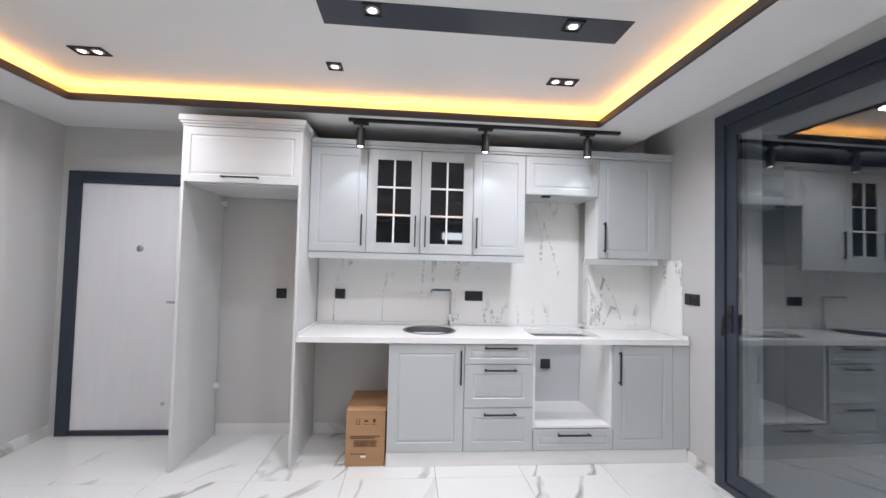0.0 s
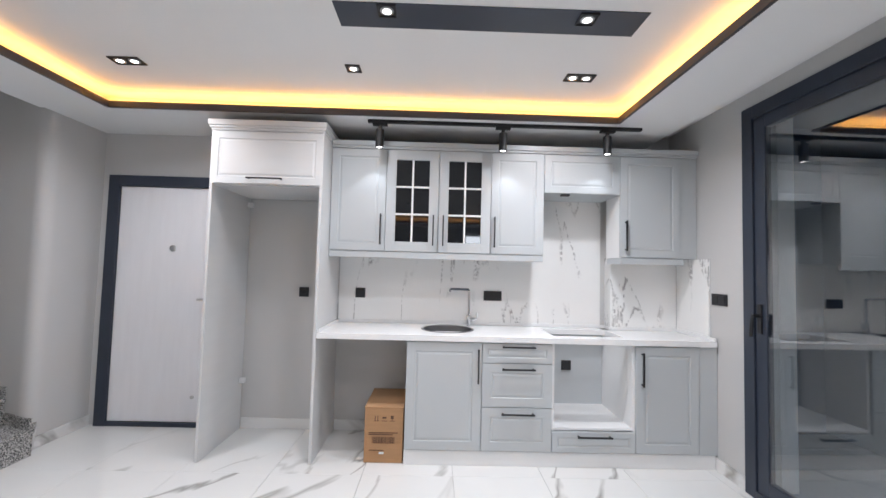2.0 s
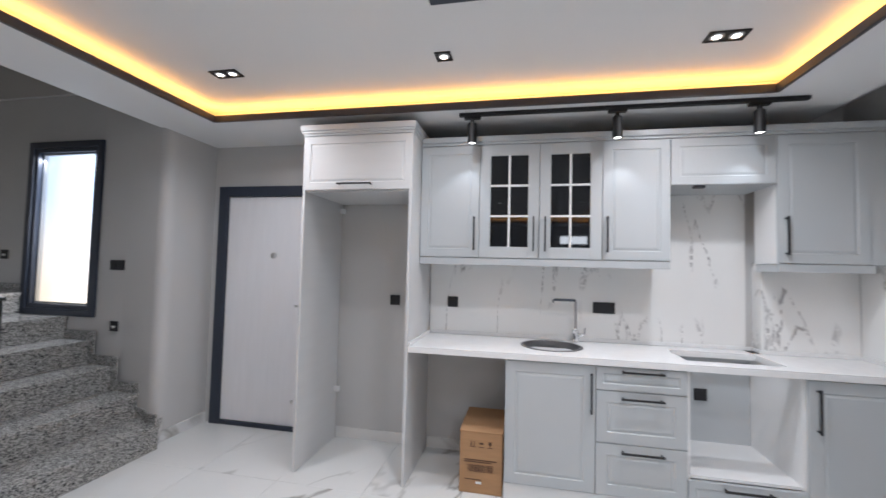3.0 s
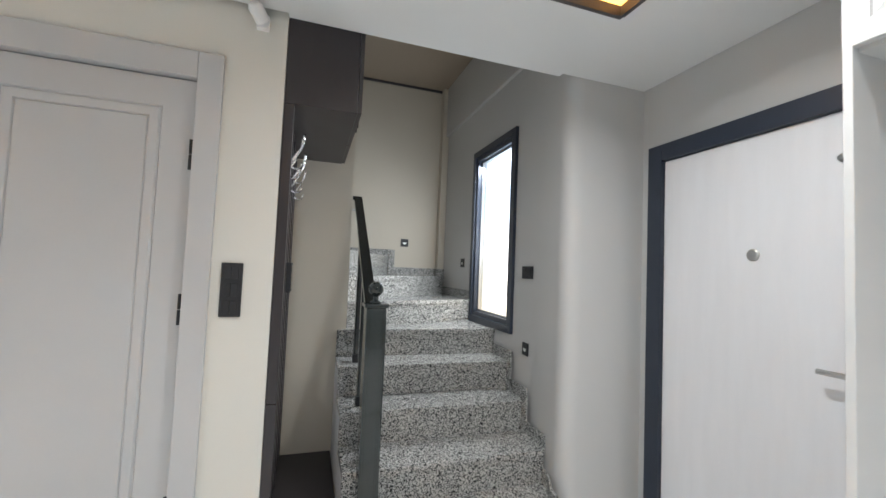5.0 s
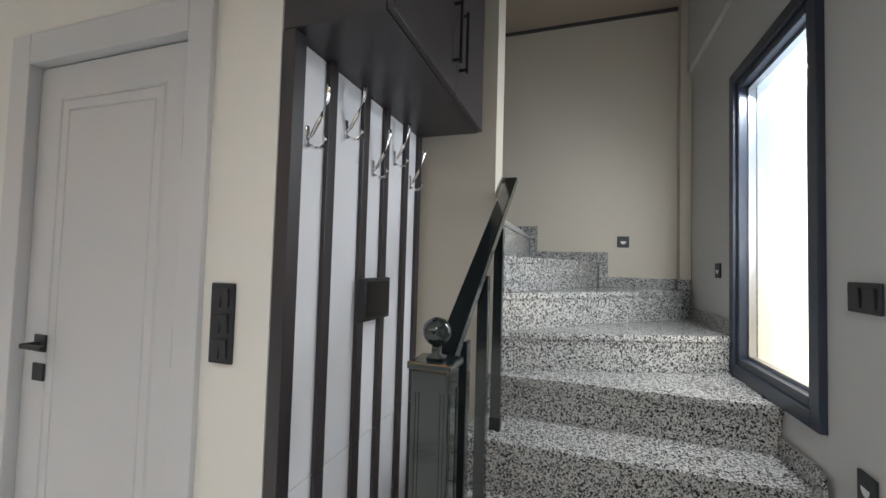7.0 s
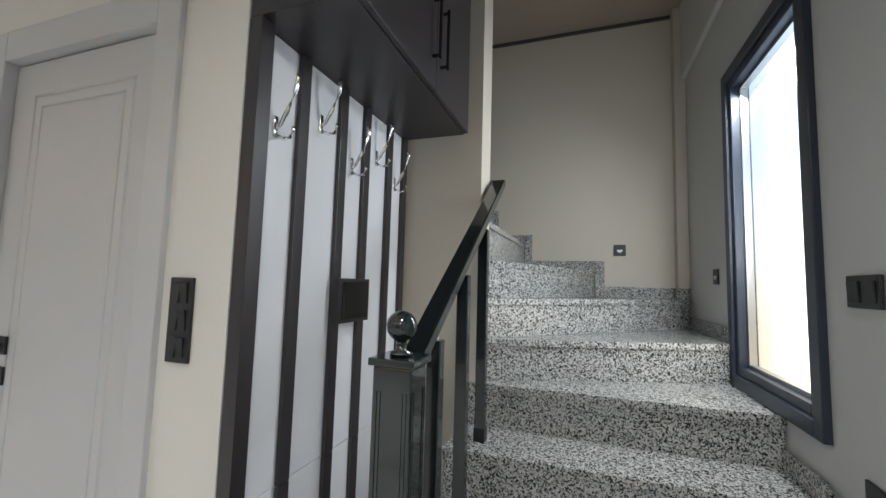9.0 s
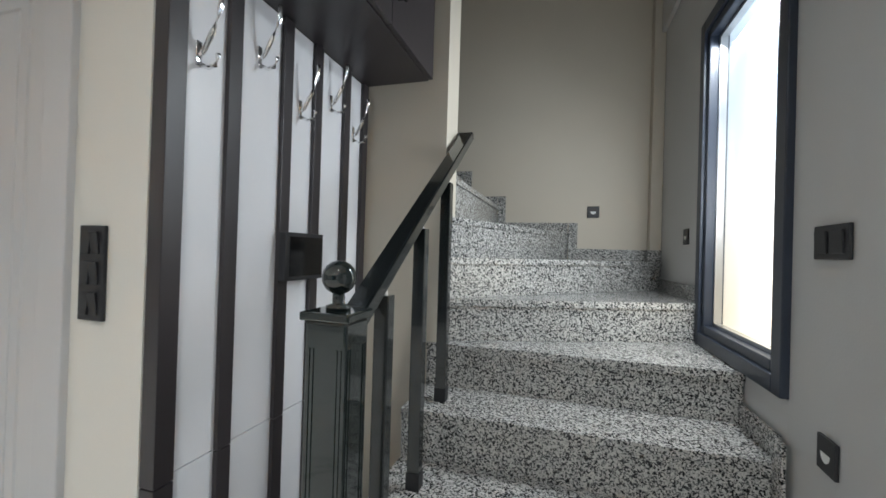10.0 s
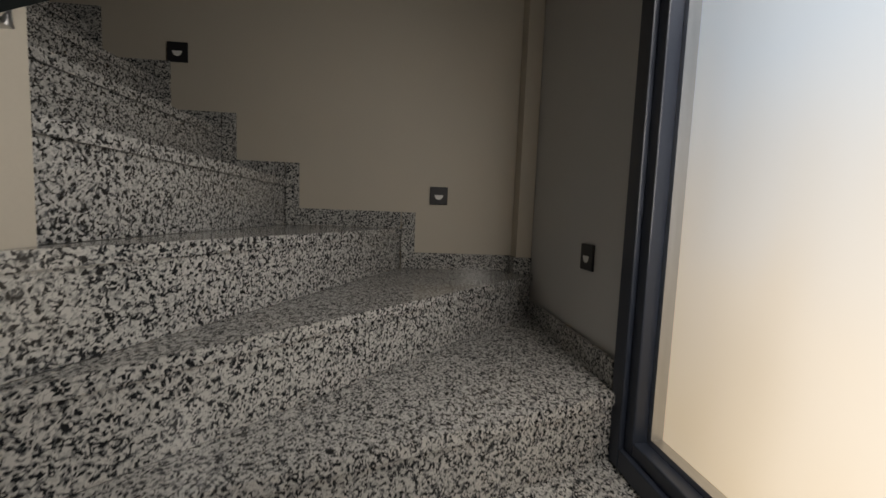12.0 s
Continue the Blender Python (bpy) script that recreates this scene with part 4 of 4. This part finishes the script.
solid("light_pelmet", boxes((-0.048, 1.594, UF + 0.006, UF + 0.024, 1.442, Z0 - 0.001), bevel=0.003), GREYLAM, "grey pelmet strip below the wall cabinets", "pelmet", kind="")
solid("light_pelmet", boxes((2.195, 2.69, UF + 0.006, UF + 0.024, 1.442, Z0 - 0.001), (2.195, 2.213, UF + 0.024, 5.02, 1.442, Z0 - 0.001), bevel=0.003), GREYLAM, "grey pelmet strip below the end wall cabinet", "pelmet", kind="")
solid("hood_switch", boxes((1.735, 1.80, UF + 0.01, UF + 0.05, 1.962, 1.977), bevel=0.003), PLASTIC, "small black switch under the short cabinet", "switch", kind="")

# worktop with round sink and hob cut-out
wt = bmesh.new()
CT0, CT1 = 0.861, 0.900
hob = (1.645, 2.170, 4.655, 4.995)
sx, sy, sr = 0.875, 4.872, 0.195
bm = wt
N = 40
sq = (sx - 0.25, sx + 0.25, 4.62, 5.115)
ring = [(sx + sr * math.cos(math.tau * i / N), sy + sr * math.sin(math.tau * i / N)) for i in range(N)]
def outer(i):
    a = math.tau * i / N
    c, s = math.cos(a), math.sin(a)
    hx = (sq[1] - sx) if c > 0 else (sx - sq[0])
    hy = (sq[3] - sy) if s > 0 else (sy - sq[2])
    k = min(hx / abs(c) if abs(c) > 1e-6 else 9, hy / abs(s) if abs(s) > 1e-6 else 9)
    return sx + k * c, sy + k * s
out = [outer(i) for i in range(N)]
for z, flip in ((CT1, False), (CT0, True)):
    a = [bm.verts.new((*p, z)) for p in ring]
    c = [bm.verts.new((*p, z)) for p in out]
    for i in range(N):
        j = (i + 1) % N
        bm.faces.new((a[i], c[i], c[j], a[j]))
a = [bm.verts.new((*p, CT1)) for p in ring]
c = [bm.verts.new((*p, CT0)) for p in ring]
for i in range(N):
    j = (i + 1) % N
    bm.faces.new((a[i], a[j], c[j], c[i]))
# corner triangles that close the square round the sink
for cx, cy in ((sq[0], sq[2]), (sq[1], sq[2]), (sq[1], sq[3]), (sq[0], sq[3])):
    p1 = min((p for p in out if abs(p[0] - cx) < 1e-5), key=lambda p: abs(p[1] - cy))
    p2 = min((p for p in out if abs(p[1] - cy) < 1e-5), key=lambda p: abs(p[0] - cx))
    for z in (CT1, CT0):
        bm.faces.new([bm.verts.new((*p, z)) for p in ((cx, cy), p1, p2)])
X0, X1 = -0.05, 2.785
for r in ((X0, sq[0], CF, BK), (sq[0], sq[1], CF, sq[2]), (sq[0], sq[1], sq[3], BK), (sq[1], hob[0], CF, BK), (hob[0], hob[1], CF, hob[2]), (hob[0], hob[1], hob[3], BK), (hob[1], X1, CF, 5.028)):
    box(bm, *r, CT0, CT1)
solid("worktop", wt, QUARTZ, "white quartz kitchen worktop with a hob cut-out", "worktop", kind="")
solid("worktop_upstand", boxes((-0.048, 2.228, BK - 0.014, BK - 0.001, 0.9005, 0.925), (-0.05, -0.037, CF + 0.01, BK - 0.015, 0.9005, 0.925), (2.218, 2.231, 5.03, BK - 0.015, 0.9005, 0.925),
                               (2.232, 2.785, 5.016, 5.0285, 0.9005, 0.925), (EX - 0.028, EX - 0.0145, CF + 0.01, 5.015, 0.9005, 0.925), bevel=0.002), QUARTZ, "low white quartz upstand along the worktop", "upstand", kind="")
sk = thing("sink", (sx, sy, 0.75), "round brushed steel sink let into the worktop", "sink")
b = bmesh.new()
lathe(b, sx, sy, [(0.03, 0.752), (0.15, 0.755), (0.178, 0.775), (0.184, 0.80), (0.186, 0.899), (0.186, 0.9035), (0.207, 0.9035), (0.208, 0.9008), (0.194, 0.9006), (0.190, 0.80), (0.183, 0.768), (0.15, 0.75), (0.03, 0.748)], 48)
part("bowl", b, SINKSTEEL, sk, smooth=True)
b = bmesh.new()
lathe(b, sx, sy, [(0.04, 0.7535), (0.04, 0.7575), (0.03, 0.759), (0.012, 0.756)], 24)
part("drain", b, CHROME, sk)
tp = thing("kitchen_tap", (1.055, 5.06, 0.9), "tall square chrome kitchen tap", "tap")
b = bmesh.new()
lathe(b, 1.055, 5.065, [(0.027, 0.9005), (0.027, 0.906), (0.022, 0.910), (0.022, 0.99), (0.018, 0.995)], 24)
part("body", b, CHROME, tp)
b = bmesh.new()
tube(b, [(1.055, 5.065, 0.99), (1.055, 5.065, 1.19), (1.045, 5.06, 1.203), (0.90, 5.00, 1.207), (0.893, 4.997, 1.203), (0.893, 4.997, 1.185)], 0.0135, square=True)
part("spout", b, CHROME, tp)
b = bmesh.new()
tube(b, [(1.055, 5.065, 0.955), (1.105, 5.05, 0.957)], 0.015)
tube(b, [(1.105, 5.05, 0.957), (1.118, 5.046, 0.965), (1.122, 5.045, 1.01)], 0.007)
part("lever", b, CHROME, tp)

# base cabinets
def front(parent, name, x0, x1, z0, z1, border):
    return part(name, facing(moulded(x1 - x0 - 0.004, z1 - z0 - 0.004, 0.019, border), pose(x0 + 0.002, BF, z0 + 0.002)), GREYLAM, parent)


def base_unit(x0, x1, label):
    u = thing("base_unit", ((x0 + x1) / 2, 4.85, 0.1), label, "cabinet", "kitchen base cabinets")
    return u


def solid_body(u, x0, x1):
    carcass(u, x0 + 0.001, x1 - 0.001, BF + 0.0205, 5.025, 0.102, 0.859, WHITELAM)


u = base_unit(0.58, 1.115, "grey base cabinet with one moulded door")
solid_body(u, 0.58, 1.115)
d = front(u, "door", 0.58, 1.115, 0.105, 0.855, 0.06)
bar_handle(d, (1.088, BF, 0.575), (1.088, BF, 0.812), (0, -0.03, 0))
u = base_unit(1.115, 1.615, "grey base cabinet with three drawers")
solid_body(u, 1.115, 1.615)
for z0, z1, bd, hz in ((0.105, 0.408, 0.06, 0.368), (0.408, 0.714, 0.06, 0.677), (0.714, 0.855, 0.035, 0.832)):
    d = front(u, "drawer", 1.115, 1.615, z0, z1, bd)
    bar_handle(d, (1.254, BF, hz), (1.488, BF, hz), (0, -0.03, 0))
u = base_unit(1.615, 2.21, "white oven housing, empty, above a grey drawer")
for nm, row in (("side_board", (1.616, 1.634, BF + 0.0205, 5.10, 0.102, 0.859)), ("side_board", (2.191, 2.209, BF + 0.0205, 5.10, 0.102, 0.859)),
                ("shelf", (1.634, 2.191, BF + 0.0205, 5.10, 0.255, 0.273)), ("bottom_board", (1.634, 2.191, BF + 0.0205, 5.02, 0.102, 0.12))):
    part(nm, boxes(row, bevel=0.001), WHITELAM, u)
part("back_panel", boxes((1.635, 2.19, 5.101, 5.107, 0.256, 0.859)), GREYLAM, u, "grey back panel of the oven niche")
d = front(u, "drawer", 1.615, 2.21, 0.105, 0.252, 0.035)
bar_handle(d, (1.79, BF, 0.222), (2.035, BF, 0.222), (0, -0.03, 0))
u = base_unit(2.21, 2.665, "grey base cabinet with one moulded door")
solid_body(u, 2.21, 2.665)
d = front(u, "door", 2.21, 2.665, 0.105, 0.855, 0.06)
bar_handle(d, (2.252, BF, 0.575), (2.252, BF, 0.812), (0, -0.03, 0))
solid("filler_strip", boxes((2.667, 2.797, BF + 0.006, BF + 0.024, 0.102, 0.859), bevel=0.001), GREYLAM, "narrow grey filler strip beside the base cabinet", "filler strip", kind="")
solid("plinth", boxes((0.58, 2.785, 4.568, 4.584, 0.001, 0.1), (0.58, 0.596, 4.584, 5.02, 0.001, 0.1), bevel=0.001), WHITELAM, "white plinth below the base cabinets", "plinth", kind="")

# carton under the worktop
bx = thing("cardboard_box", (0.435, 4.8, 0), "closed brown cardboard carton on the floor under the worktop", "box")
part("carton", boxes((0.300, 0.570, 4.585, 5.03, 0.001, 0.378), bevel=0.003), CARD, bx)
for y0, y1, tilt in ((4.583, 4.806, 1.2), (4.809, 5.032, 0.0)):
    b = boxes((0.298, 0.572, y0, y1, 0.379, 0.384))
    bmesh.ops.rotate(b, verts=b.verts[:], cent=(0.435, y0, 0.38), matrix=Matrix.Rotation(radians(tilt), 3, "X"))
    part("flap", b, CARD, bx)
pr = bmesh.new()
fy0, fy1 = 4.5825, 4.5834
for i, x in enumerate((0.365, 0.42, 0.475)):
    box(pr, x, x + 0.036, fy0, fy1, 0.288, 0.291)
    if i == 0:
        for q in (0.006, 0.024):
            box(pr, x + q, x + q + 0.005, fy0, fy1, 0.291, 0.324)
    elif i == 1:
        box(pr, x + 0.004, x + 0.032, fy0, fy1, 0.306, 0.318)
    else:
        box(pr, x + 0.008, x + 0.028, fy0, fy1, 0.305, 0.326)
        box(pr, x + 0.016, x + 0.020, fy0, fy1, 0.291, 0.305)
box(pr, 0.33, 0.535, fy0, fy1, 0.205, 0.211)
box(pr, 0.33, 0.50, fy0, fy1, 0.193, 0.199)
x = 0.355
rnd = random.Random(4)
while x < 0.51:
    w = rnd.choice((0.002, 0.003, 0.005))
    box(pr, x, x + w, fy0, fy1, 0.135, 0.18)
    x += w + rnd.choice((0.002, 0.003, 0.004))
box(pr, 0.335, 0.44, fy0, fy1, 0.085, 0.09)
part("print", pr, INK, bx, "dark printed marks and barcode")
part("sticker", boxes((0.405, 0.44, fy0, fy1, 0.062, 0.076)), PAPER, bx, "small white sticker")

# ---- floor tiles ----
tile_parent = bpy.data.objects["floor_base"]
TW, TD = 0.6, 1.2
def tile_mesh(w, d):
    b = bmesh.new()
    box(b, 0, w, 0, d, -0.012, 0.0)
    top = [e for e in b.edges if all(v.co.z > -0.001 for v in e.verts)]
    bmesh.ops.bevel(b, geom=top, offset=0.0015, segments=1, affect="EDGES")
    return mesh_of("floor_tile", b, FLOORTILE)
meshes = {}
gx = [0.92 + TW * i for i in range(-6, 5)]
gy = [4.42 + TD * i for i in range(-6, 2)]
for x in gx:
    for y in gy:
        x0, x1 = max(x, WX - 0.15), min(x + TW, EX + 0.01)
        y0, y1 = max(y, SY), min(y + TD, NY + 0.02)
        if x1 - x0 < 0.02 or y1 - y0 < 0.02:
            continue
        key = (round(x1 - x0 - 0.002, 3), round(y1 - y0 - 0.002, 3))
        if key not in meshes:
            meshes[key] = tile_mesh(*key)
        o = new("floor_tile", meshes[key])
        o.location = (x0 + 0.001, y0 + 0.001, 0)
        o.parent = tile_parent
